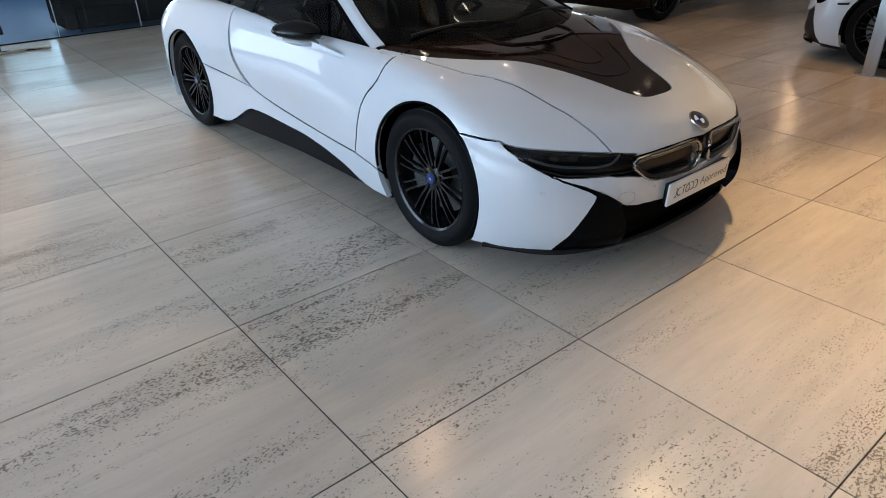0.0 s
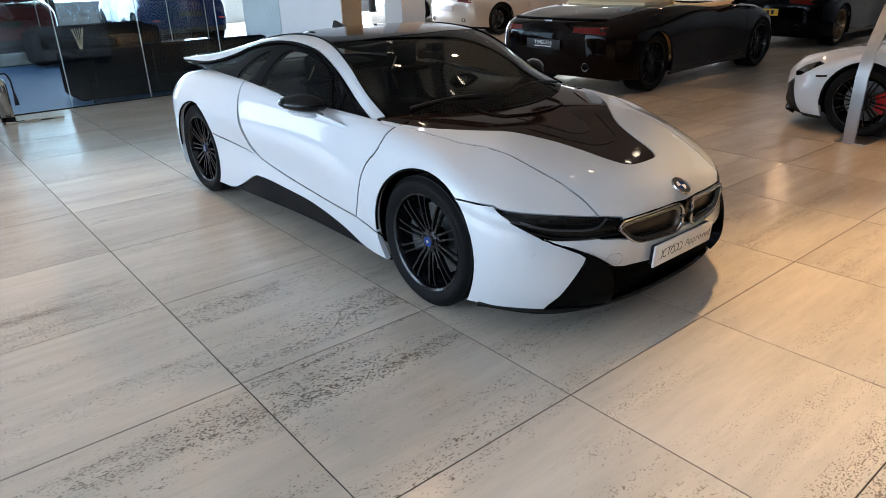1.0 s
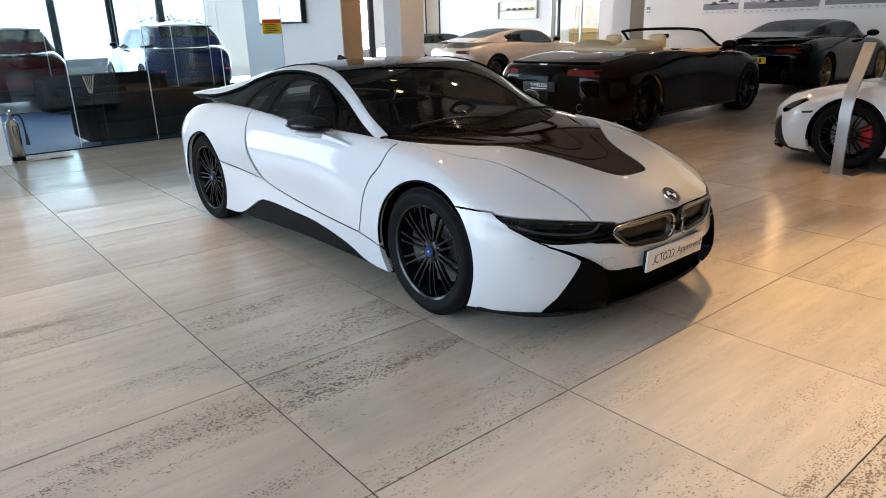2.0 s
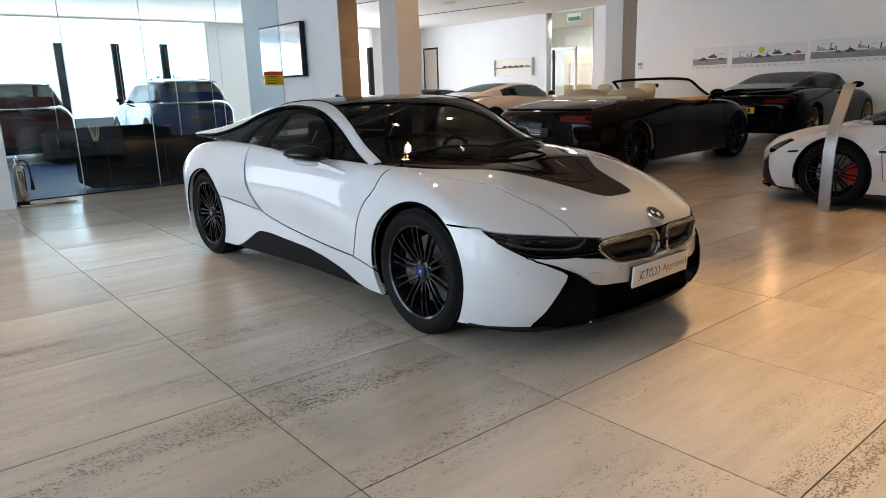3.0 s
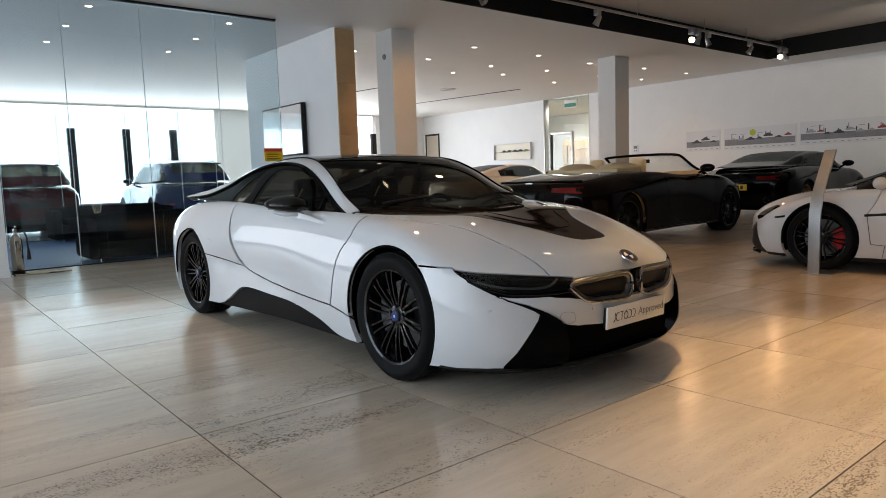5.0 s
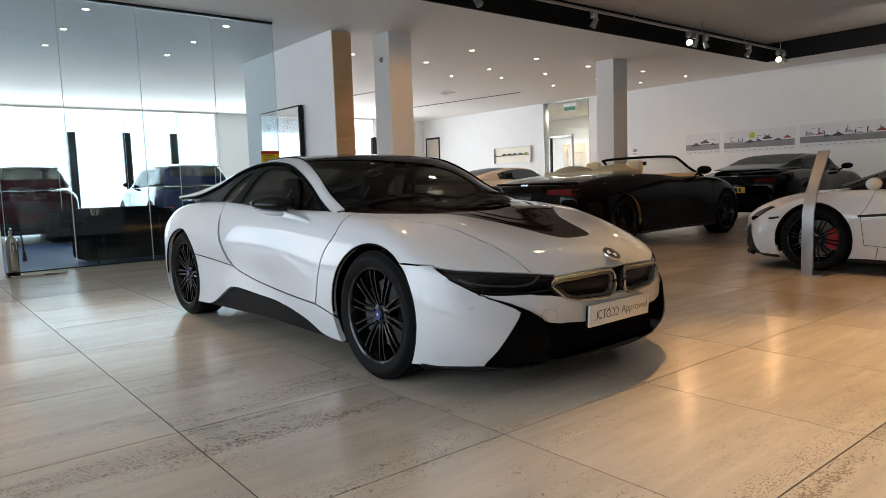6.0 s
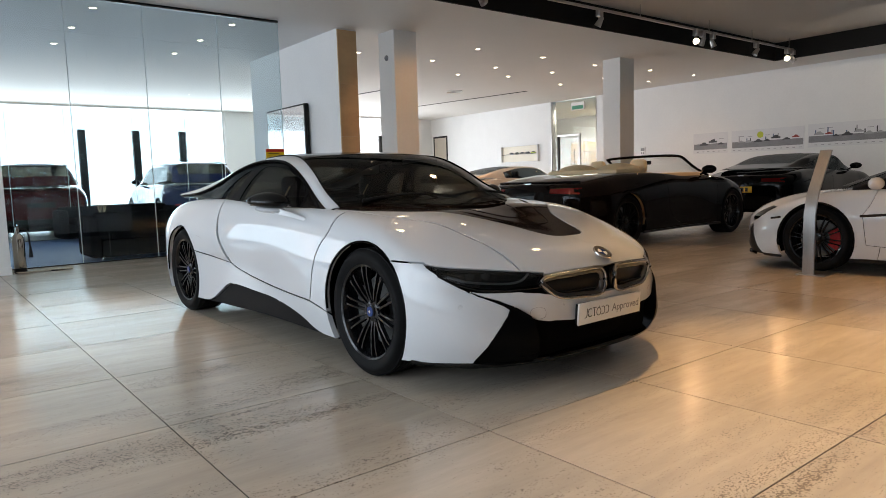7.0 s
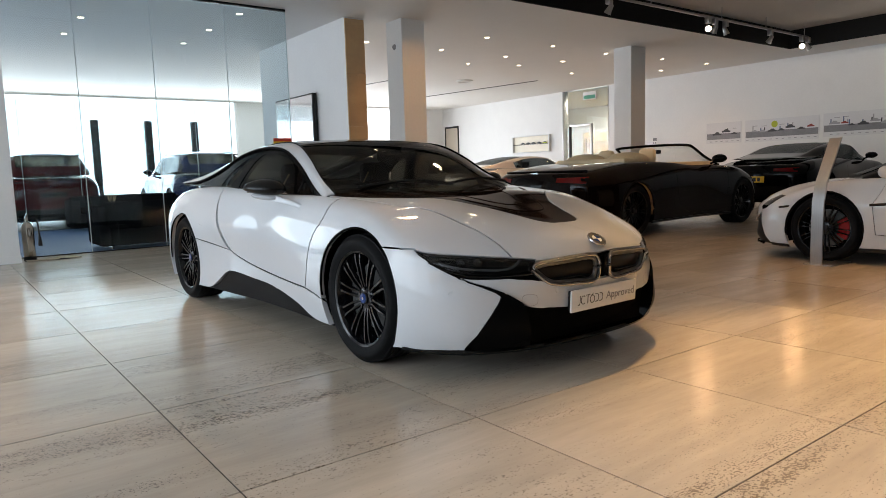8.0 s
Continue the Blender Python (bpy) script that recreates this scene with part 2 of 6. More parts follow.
def wire(points, radius, seg=8, bm=None, closed=False):
    """A round bar along points."""
    own = bmesh.new()
    pts = [Vector(p) for p in points]
    n = len(pts)
    rings = []
    for i, p in enumerate(pts):
        ahead = (pts[(i + 1) % n] if closed or i < n - 1 else p) - (pts[i - 1] if closed or i > 0 else p)
        turn = ahead.to_track_quat("Z", "Y")
        rings.append([own.verts.new(p + turn @ Vector((radius * math.cos(a), radius * math.sin(a), 0))) for a in (2 * math.pi * k / seg for k in range(seg))])
    for i in range(n if closed else n - 1):
        for k in range(seg):
            own.faces.new((rings[i][k], rings[i][(k + 1) % seg], rings[(i + 1) % n][(k + 1) % seg], rings[(i + 1) % n][k]))
    if not closed:
        own.faces.new(rings[0][::-1])
        own.faces.new(rings[-1])
    return merge(bm, own)


def writing(text, size, m, material, parent, name="lettering", depth=0.0004, spacing=1.0, shear=0.0):
    c = bpy.data.curves.new("tmp", "FONT")
    c.body, c.size, c.align_x, c.align_y, c.extrude, c.space_character, c.shear, c.resolution_u = text, size, "CENTER", "CENTER", depth, spacing, shear, 3
    tmp = new("tmp", c)
    me = bpy.data.meshes.new_from_object(tmp.evaluated_get(bpy.context.evaluated_depsgraph_get()))
    bpy.data.objects.remove(tmp)
    bpy.data.curves.remove(c)
    me.materials.clear()
    me.materials.append(material)
    me.name = name
    ob = new(name, me)
    ob.parent, ob.matrix_basis = parent, m
    return ob


def setting(name, bm, material, label, category, smooth=35.0):
    return tagged(part(name, bm, material, smooth=smooth), label, category, kind="structure")

# ---- the building ----
T = 1.01                         # side of a floor slab
TX, TY = 1.95, 1.52              # a crossing of the joints
bm = block(WEST - 14, EAST + 8, SOUTH - 0.4, NORTH + 30, -0.30, -0.003)
floor = setting("floor", bm, GROUT, "pale travertine slab floor with dark narrow joints", "floor", smooth=0)
setting("carpet", block(-4.9, 6.36, GLASS_Y + 0.03, 16.25, -0.004, 0.008), CARPET, "dark navy carpet behind the glass screen", "carpet", smooth=0)

bm = block(WEST, EAST, 7.85, NORTH, LOW, LOW + 0.10)
block(17.55, EAST, SOUTH, 7.85, LOW, LOW + 0.10, bm=bm)
setting("ceiling", bm, CEILING, "smooth white plaster ceiling with recessed downlights", "ceiling", smooth=0)
setting("ceiling_coffer", block(WEST, 17.8, SOUTH, 8.1, HIGH, HIGH + 0.1), CEILING, "raised white plaster ceiling above the track lights", "ceiling", smooth=0)
bm = block(WEST, 17.55, 7.81, 7.846, LOW - 0.02, HIGH)
block(17.51, 17.546, SOUTH, 7.81, LOW - 0.02, HIGH, bm=bm)
setting("trim_coffer", bm, BLACK, "matt black fascia round the raised ceiling", "trim", smooth=0)

# east wall: open for the glass door between 14.75 and 16.86
bm = block(EAST, EAST + 0.25, SOUTH, 14.75, 0, LOW + 0.5)
block(EAST, EAST + 0.25, 16.86, NORTH, 0, LOW + 0.5, bm=bm)
setting("wall_east", bm, PLASTER, "plain white plastered showroom wall", "wall", smooth=0)
setting("wall_south", block(WEST - 0.3, EAST + 0.3, SOUTH - 0.3, SOUTH, 0, HIGH + 0.1), CHARCOAL, "plain dark painted wall", "wall", smooth=0)
# west wall: piers between tall windows
bm = block(WEST - 0.3, WEST, SOUTH, -5.5, 0, HIGH + 0.1)
block(WEST - 0.3, WEST, 7.6, 13.9, 0, HIGH + 0.1, bm=bm)
block(WEST - 0.3, WEST, 13.9, NORTH, 3.3, HIGH + 0.1, bm=bm)
block(WEST - 0.3, WEST, -5.5, 7.6, 3.6, HIGH + 0.1, bm=bm)
setting("wall_west", bm, PLASTER, "white plastered wall with tall shop windows", "wall", smooth=0)
# north wall: a window front to the corner of the east wall
bm = block(16.5, EAST + 0.25, NORTH, NORTH + 0.25, 0, LOW + 0.5)
block(WEST - 0.3, 16.5, NORTH, NORTH + 0.25, LOW - 0.002, LOW + 0.5, bm=bm)
block(9.5, 12.4, NORTH, NORTH + 0.25, 0, LOW - 0.002, bm=bm)
setting("wall_north", bm, PLASTER, "white plastered wall above the window front", "wall", smooth=0)

win = empty("window_1", pose(0, NORTH + 0.1, 0), "tall dark-framed shop window front with daylight behind", "window", kind="structure")
for x in (-5.2, -3.5, -1.85, -0.2, 1.45, 4.69, 6.37, 7.93, 12.52, 15.0, 16.4):
    part("mullion", block(x - 0.11, x + 0.11, -0.10, 0.06, 0, 3.06, 0.006), TRIM, win)
# panes reach past the mullions to the ceiling, in place of bloom on the lintel
for a, b in ((-5.2, -1.85), (-1.85, 1.45), (1.45, 4.69), (4.69, 7.93), (7.93, 9.38), (12.52, 15.0), (15.0, 16.4)):
    p = part("pane", block(a + 0.09, b - 0.09, 0.0, 0.012, 0.05, LOW - 0.004), WINDOW_GLASS, win, smooth=0)
    p.visible_shadow = False
win = empty("window_2", pose(WEST - 0.15, 0, 0), "tall dark-framed shop window front", "window", kind="structure")
for y in (-5.4, -2.8, -0.2, 2.4, 5.0, 7.5):
    part("mullion", block(-0.06, 0.06, y - 0.05, y + 0.05, 0, 3.6, 0.006), TRIM, win)
    if y < 7:
        p = part("pane", block(-0.006, 0.006, y + 0.05, y + 2.55, 0.05, 3.6), WINDOW_GLASS, win, smooth=0)
        p.visible_shadow = False

# piers and columns
setting("column_1", block(-0.9, 1.07, 9.72, 10.3, 0, LOW, 0.004), PLASTER, "broad white plastered pier beside the glass screen", "column", smooth=0)
setting("baseboard", block(-0.9, 1.078, 9.71, 10.31, 0, 0.10, 0.003), PLASTER, "low white skirting round the pier", "baseboard", smooth=0)
setting("wall_screen", block(6.36, 6.75, 10.31, 14.2, 0, LOW), PLASTER, "white plastered spur wall that carries a television", "wall", smooth=0)
clad = empty("wall_cladding", pose(6.36, 10.31, 0), "warm travertine blocks facing the end of the spur wall", "cladding", kind="structure")
for k in range(4):
    part("stone", block(0.0, 0.39, -0.03, 0, 0.95 * k + 0.002, min(0.95 * (k + 1), LOW) - 0.001, 0.003), STONE_WALL, clad, smooth=0)
setting("column_2", block(7.28, 7.79, 9.85, 10.36, 0, LOW, 0.006), PLASTER, "square white plastered column", "column", smooth=0)
setting("column_3", block(13.52, 14.06, 9.55, 10.05, 0, LOW, 0.006), PLASTER, "square white plastered column", "column", smooth=0)

# frameless glass screens
def glass_screen(name, edges, y, top, label):
    ob = empty(name, pose(0, y, 0), label, "glass screen", kind="structure")
    for a, b in zip(edges, edges[1:]):
        p = part("pane", block(a + 0.004, b - 0.004, -0.006, 0.006, 0.012, top - 0.02), SCREEN_GLASS, ob, smooth=0)
        p.visible_shadow = False
        part("joint_strip", block(b - 0.004, b + 0.004, -0.007, 0.007, 0.012, top - 0.02), SEAL, ob, smooth=0)
    if top > 3:
        part("head_channel", block(edges[0], edges[-1], -0.03, 0.03, top - 0.035, top, 0.002), TRIM, ob)
    part("floor_channel", block(edges[0], edges[-1], -0.015, 0.015, 0, 0.014, 0.001), TRIM, ob)
    return ob

glass_screen("partition_1", (1.07, 2.02, 3.07, 4.2, 5.25), GLASS_Y, LOW, "tall frameless bluish glass screen to the ceiling")
glass_screen("partition_2", (-4.9, -2.6, 0.2, 1.8, 2.9, 4.3, 5.5, 6.36), 16.32, 2.9, "frameless glass screen behind the lounge")

# ---- lofted car bodies ----


def hermite(P, step, before=None, after=None):
    """A smooth curve net through the rows of P (rows, ..., 3), about step metres between samples."""
    P = np.asarray(P, float)
    Q = np.concatenate([([before] if before is not None else [2 * P[0] - P[1]]), P, ([after] if after is not None else [2 * P[-1] - P[-2]])])
    gap = np.linalg.norm(np.diff(Q, axis=0), axis=-1).reshape(len(Q) - 1, -1).mean(1) ** 0.6 + 1e-6
    slope = np.diff(Q, axis=0) / gap.reshape(-1, *[1] * (P.ndim - 1))
    w = gap.reshape(-1, *[1] * (P.ndim - 1))
    tan = (slope[:-1] * w[1:] + slope[1:] * w[:-1]) / (w[:-1] + w[1:])
    out = []
    for i in range(len(P) - 1):
        size = np.linalg.norm(P[i + 1] - P[i], axis=-1).mean()
        n, g = max(2, int(round(size / step))), gap[i + 1]
        for k in range(n):
            s = k / n
            out.append((2 * s**3 - 3 * s**2 + 1) * P[i] + (s**3 - 2 * s**2 + s) * g * tan[i] + (3 * s**2 - 2 * s**3) * P[i + 1] + (s**3 - s**2) * g * tan[i + 1])
    out.append(P[-1])
    return np.array(out)


FLIP = np.array([-1.0, 1.0, 1.0])


def loft(net, du, dv, ends=(False, False), spine=True):
    """A surface through a net of stations x rails; ends: whether the first and last station lie on the mirror plane, spine: the last rail."""
    net = np.asarray(net, float)
    g = hermite(net, du, net[1] * FLIP if ends[0] else None, net[-2] * FLIP if ends[1] else None)
    g = np.swapaxes(g, 0, 1)
    g = hermite(g, dv, None, g[-2] * FLIP if spine else None)
    return np.swapaxes(g, 0, 1)


def grid_mesh(g, flip=False):
    bm = bmesh.new()
    rows = [[bm.verts.new(p) for p in row] for row in g]
    for a, b in zip(rows, rows[1:]):
        for i in range(len(a) - 1):
            q = (a[i], a[i + 1], b[i + 1], b[i])
            bm.faces.new(q[::-1] if flip else q)
    bmesh.ops.remove_doubles(bm, verts=bm.verts[:], dist=2e-4)
    return bm


def cut(bm, points, A, B, ok, closed=False):
    """Cuts the faces that ok() admits along a line of points seen in the plane of A and B."""
    A, B = Vector(A).normalized(), Vector(B).normalized()
    pts = [Vector(p) for p in points] + ([Vector(points[0])] if closed else [])
    for a, b in zip(pts, pts[1:]):
        d = (b - a).normalized()
        a, b = a - d * 1e-3, b + d * 1e-3
        n2 = Vector((-d.y, d.x))
        no, co = A * n2.x + B * n2.y, A * a.x + B * a.y
        lo = (min(a.x, b.x), min(a.y, b.y))
        hi = (max(a.x, b.x), max(a.y, b.y))
        hit = []
        for f in bm.faces:
            u = [v.co.dot(A) for v in f.verts]
            if max(u) < lo[0] or min(u) > hi[0]:
                continue
            w = [v.co.dot(B) for v in f.verts]
            if max(w) < lo[1] or min(w) > hi[1]:
                continue
            s = [(v.co - co).dot(no) for v in f.verts]
            if min(s) < -1e-5 and max(s) > 1e-5 and ok(f.calc_center_median()):
                hit.append(f)
        if hit:
            geom = list({v for f in hit for v in f.verts}) + list({e for f in hit for e in f.edges}) + hit
            bmesh.ops.bisect_plane(bm, geom=geom, dist=1e-5, plane_co=co, plane_no=no)


def inside(p, poly):
    x, y, hit = p[0], p[1], False
    for (x0, y0), (x1, y1) in zip(poly, poly[1:] + poly[:1]):
        if (y0 > y) != (y1 > y) and x < (x1 - x0) * (y - y0) / (y1 - y0) + x0:
            hit = not hit
    return hit


def smooth_line(points, step=0.03, closed=False):
    """A rounder polygon through 2D points."""
    P = np.array([(x, y, 0) for x, y in points], float)
    if closed:
        g = hermite(np.concatenate([P, P[:1]]), step, P[-1], P[1])[:-1]
    else:
        g = hermite(P, step)
    return [(float(p[0]), float(p[1])) for p in g]


def panel(bm, faces, mirror, gap=0.005, lip=0.03, push=0.0, warp=None):
    """The given faces as a sheet of their own: edges drawn back from the joint and turned inwards. mirror: 1 as built, -1 the other side, 0 both joined."""
    keep = set(faces)
    out, made = bmesh.new(), {}
    normal = {}
    for f in keep:
        for v in f.verts:
            normal[v] = normal.get(v, Vector()) + f.normal * f.calc_area()
    for v in normal:
        normal[v].normalize()
    draw = {}
    rim = []
    for f in keep:
        loops = f.loops
        for l in loops:
            if sum(o in keep for o in l.edge.link_faces) == 1:
                a, b = l.vert, l.link_loop_next.vert
                if abs(a.co.x) < 1e-4 and abs(b.co.x) < 1e-4:
                    continue
                side = f.normal.cross(b.co - a.co)
                if side.length > 1e-9:
                    side.normalize()
                    for v in (a, b):
                        draw[v] = draw.get(v, Vector()) + side
                rim.append((a, b))
    for v, n in normal.items():
        d = draw.get(v)
        co = v.co - n * push + (n * warp(v.co) if warp else Vector())
        if d and d.length > 1e-6:
            d = d.normalized() * gap
            if abs(v.co.x) < 1e-4:
                d.x = 0
            co = co + d
        made[v] = out.verts.new(co)
    for f in keep:
        vs = [made[v] for v in f.verts]
        try:
            out.faces.new(vs)
        except ValueError:
            pass
    low = {}
    for a, b in rim:
        for v in (a, b):
            if v not in low:
                low[v] = out.verts.new(made[v].co - normal[v] * lip)
        try:
            out.faces.new((made[b], made[a], low[a], low[b]))
        except ValueError:
            pass
    if mirror <= 0:
        if mirror < 0:
            bmesh.ops.scale(out, vec=(-1, 1, 1), verts=out.verts[:])
            bmesh.ops.reverse_faces(out, faces=out.faces[:])
        else:
            two = out.copy()
            bmesh.ops.scale(two, vec=(-1, 1, 1), verts=two.verts[:])
            bmesh.ops.reverse_faces(two, faces=two.faces[:])
            merge(out, two)
            bmesh.ops.remove_doubles(out, verts=[v for v in out.verts if abs(v.co.x) < 2e-4], dist=4e-4)
    return out


AX, AY, AZ = (1, 0, 0), (0, 1, 0), (0, 0, 1)
CORNER = (0.74, 0.67, 0)


def wheel(parent, x, y, radius, width, rim_radius, spokes, side, caliper=None, spoke_material=None, cap_ring=None, twin=True, turn=0.0):
    """A tyred wheel at the side (1 or -1) of a car: rim with tyre, spokes, cap, brake disc and caliper; its axis is the car's x."""
    sm = spoke_material or RIM
    R, w = rim_radius, width / 2
    m = pose(x, y, radius, 0, 90 * side, 0)
    hub = part("wheel", lathe([(R - 0.035, -w), (R, -w + 0.012), (R - 0.03, -w + 0.035), (R - 0.045, 0), (R - 0.02, w - 0.025), (R + 0.002, w - 0.006), (R - 0.004, w), (R - 0.016, w - 0.006), (R - 0.032, w - 0.05), (R - 0.055, -w + 0.05)], 56, closed=True), sm, parent)
    hub.matrix_basis = m
    prof = [(R - 0.004, -w), (R + 0.02, -w - 0.008), ((R + radius) / 2, -w - 0.014), (radius - 0.022, -w - 0.004), (radius - 0.006, -w + 0.018), *[(radius - d, (k + e) * w * 0.36) for k in (-2, -1, 0, 1, 2) for e, d in ((-0.42, 0.006), (-0.36, 0.0), (0.36, 0.0), (0.42, 0.006))], (radius - 0.006, w - 0.018), (radius - 0.022, w + 0.004), ((R + radius) / 2 + 0.01, w + 0.012), ((R + radius) / 2, w + 0.0145), (R + 0.02, w + 0.008), (R - 0.004, w - 0.002)]
    tyre = lathe(prof, 64)
    part("tyre", tyre, RUBBER, hub, "black road tyre with a low sidewall")
    bm = bmesh.new()
    for s in ((-1, 1) if twin else (0,)):
        pts = [(0.055, 0.012 * s, w - 0.040), (R * 0.45, 0.016 * s, w - 0.026), (R * 0.75, 0.020 * s, w - 0.018), (R - 0.012, 0.026 * s, w - 0.020)]
        half = (0.010, 0.0075, 0.0065, 0.009)
        if not twin:
            half = (0.022, 0.016, 0.014, 0.022)
        ring = []
        for (px, py, pz), h in zip(pts, half):
            ring.append([bm.verts.new((px, py + dy * h, pz + dz)) for dy, dz in ((-1, -0.022), (-0.75, 0), (0.75, 0), (1, -0.022))])
        for a, b in zip(ring, ring[1:]):
            for i in range(4):
                bm.faces.new((a[i], a[(i + 1) % 4], b[(i + 1) % 4], b[i]))
    bmesh.ops.recalc_face_normals(bm, faces=bm.faces[:])
    first = part("spoke", bm, sm, hub)
    first.matrix_basis = pose(0, 0, 0, 0, 0, turn)
    for k in range(1, spokes):
        o = new("spoke", first.data)
        o.parent, o.matrix_basis = hub, pose(0, 0, 0, 0, 0, turn + 360 * k / spokes)
    nave = lathe([(0.0, w - 0.038), (0.05, w - 0.036), (0.072, w - 0.046), (0.076, w - 0.075), (0.0, w - 0.08)], 32)
    for k in range(5):
        tube(0.010, 0.009, 0.012, pose(0.054 * math.cos(k * 1.2566), 0.054 * math.sin(k * 1.2566), w - 0.038), 8, bm=nave)
    part("nave", nave, sm, hub)
    cap = part("hub_cap", lathe([(0.0, w - 0.024), (0.024, w - 0.025), (0.033, w - 0.028), (0.034, w - 0.040)], 32), TRIM, hub)
    if cap_ring:
        part("emblem", lathe([(0.0, w - 0.0215), (0.027, w - 0.0222), (0.029, w - 0.026)], 24), cap_ring, hub)
        part("emblem", lathe([(0.0, w - 0.0205), (0.008, w - 0.0210), (0.009, w - 0.023)], 24), STEEL, hub)
    part("brake_disc", lathe([(0.06, w - 0.115), (R * 0.72, w - 0.115), (R * 0.72, w - 0.14), (0.06, w - 0.14)], 40), DISC, hub)
    if caliper:
        bm = bmesh.new()
        n = 8
        ring = []
        for k in range(n + 1):
            a = radians(-34 + 68 * k / n)
            ring.append([bm.verts.new((r * math.cos(a), r * math.sin(a), h)) for r, h in ((R * 0.42, w - 0.085), (R * 0.80, w - 0.085), (R * 0.80, w - 0.15), (R * 0.42, w - 0.15))])
        for a, b in zip(ring, ring[1:]):
            for i in range(4):
                bm.faces.new((a[i], a[(i + 1) % 4], b[(i + 1) % 4], b[i]))
        bm.faces.new(ring[0][::-1])
        bm.faces.new(ring[-1])
        bmesh.ops.recalc_face_normals(bm, faces=bm.faces[:])
        c = part("brake_caliper", bm, caliper, hub)
        c.matrix_basis = pose(0, 0, 0, 0, 0, caliper_turn(side))
    return hub


def caliper_turn(side):
    return 90.0


def wheel_well(parent, y, z, r, x0, x1):
    """The dark housings of an axle's two wheels."""
    for s in (1, -1):
        bm = bmesh.new()
        n = 20
        rows = [[bm.verts.new((s * x, y + r * math.cos(a), z + r * math.sin(a))) for a in (math.pi * (-0.13 + 1.26 * k / n) for k in range(n + 1))] for x in (x0, x1)]
        for k in range(n):
            bm.faces.new((rows[0][k], rows[0][k + 1], rows[1][k + 1], rows[1][k]))
        bm.faces.new(rows[0])
        bmesh.ops.recalc_face_normals(bm, faces=bm.faces[:])
        part("wheel_housing", bm, CAVITY, parent)


# ---- white hybrid coupe ----
body = []
def station(*rails):
    body.append(rails)

station((0, -.86, .165), (0, -.900, .25), (0, -.915, .37), (0, -.930, .48), (0, -.927, .570), (0, -.885, .645), (0, -.80, .700))
station((.26, -.85, .165), (.26, -.885, .25), (.26, -.900, .38), (.26, -.912, .48), (.255, -.900, .580), (.24, -.82, .668), (0, -.62, .748))
station((.50, -.80, .165), (.52, -.845, .25), (.50, -.848, .40), (.485, -.845, .50), (.465, -.825, .598), (.40, -.68, .708), (0, -.42, .795))
station((.735, -.675, .16), (.755, -.695, .25), (.755, -.69, .40), (.735, -.67, .52), (.69, -.650, .628), (.555, -.48, .758), (0, -.22, .840))
station((.905, -.40, .15), (.915, -.42, .25), (.905, -.455, .42), (.885, -.455, .555), (.838, -.44, .672), (.63, -.26, .818), (0, -.02, .876))
station((.925, 0, .15), (.935, 0, .28), (.94, 0, .45), (.930, 0, .65), (.858, 0, .820), (.66, .06, .876), (0, .20, .903))
station((.905, .5, .14), (.925, .53, .28), (.935, .55, .45), (.925, .57, .65), (.864, .57, .855), (.75, .56, .912), (0, .55, .925))
station((.90, 1.3, .15), (.905, 1.3, .28), (.905, 1.3, .45), (.92, 1.3, .68), (.862, 1.3, .885), (.75, 1.3, .915), (0, 1.3, .93))
station((.935, 2.0, .15), (.935, 2.0, .28), (.935, 2.0, .45), (.945, 2.0, .71), (.862, 2.0, .93), (.72, 2.0, .955), (0, 2.0, .96))
station((.965, 2.8, .15), (.97, 2.8, .30), (.975, 2.8, .50), (.955, 2.8, .73), (.845, 2.8, .925), (.70, 2.8, .955), (0, 2.8, .96))
station((.93, 3.25, .18), (.94, 3.27, .32), (.94, 3.28, .52), (.92, 3.28, .73), (.81, 3.25, .885), (.66, 3.20, .92), (0, 3.20, .93))
station((.78, 3.50, .20), (.80, 3.55, .35), (.80, 3.56, .55), (.78, 3.55, .73), (.68, 3.50, .85), (.50, 3.40, .89), (0, 3.40, .91))
station((.40, 3.60, .22), (.40, 3.66, .38), (.40, 3.68, .56), (.40, 3.67, .73), (.37, 3.62, .84), (.28, 3.52, .87), (0, 3.50, .89))
station((0, 3.62, .22), (0, 3.69, .38), (0, 3.71, .56), (0, 3.70, .73), (0, 3.65, .84), (0, 3.57, .865), (0, 3.53, .875))

cabin = []
def rib(*rails):
    cabin.append(rails)

rib((.845, .50, .842), (.815, .52, .868), (.790, .53, .893), (.745, .50, .912), (.42, .27, .912), (0, .185, .905))
rib((.845, .80, .868), (.754, .765, .950), (.735, .75, .992), (.706, .725, 1.004), (.38, .52, 1.035), (0, .43, 1.025))
rib((.847, 1.05, .884), (.730, .992, 1.096), (.705, .975, 1.118), (.662, .955, 1.136), (.35, .80, 1.165), (0, .72, 1.158))
rib((.848, 1.3, .900), (.714, 1.196, 1.188), (.680, 1.18, 1.210), (.622, 1.175, 1.227), (.33, 1.10, 1.252), (0, 1.05, 1.255))
rib((.848, 1.55, .914), (.700, 1.45, 1.225), (.660, 1.45, 1.248), (.578, 1.45, 1.266), (.32, 1.42, 1.284), (0, 1.40, 1.290))
rib((.842, 1.85, .932), (.697, 1.80, 1.219), (.652, 1.80, 1.243), (.568, 1.80, 1.262), (.32, 1.80, 1.279), (0, 1.80, 1.284))
rib((.825, 2.15, .950), (.706, 2.10, 1.172), (.655, 2.10, 1.208), (.565, 2.10, 1.226), (.32, 2.10, 1.242), (0, 2.10, 1.248))
rib((.795, 2.50, .964), (.720, 2.45, 1.082), (.665, 2.50, 1.130), (.565, 2.50, 1.150), (.32, 2.50, 1.160), (0, 2.50, 1.168))
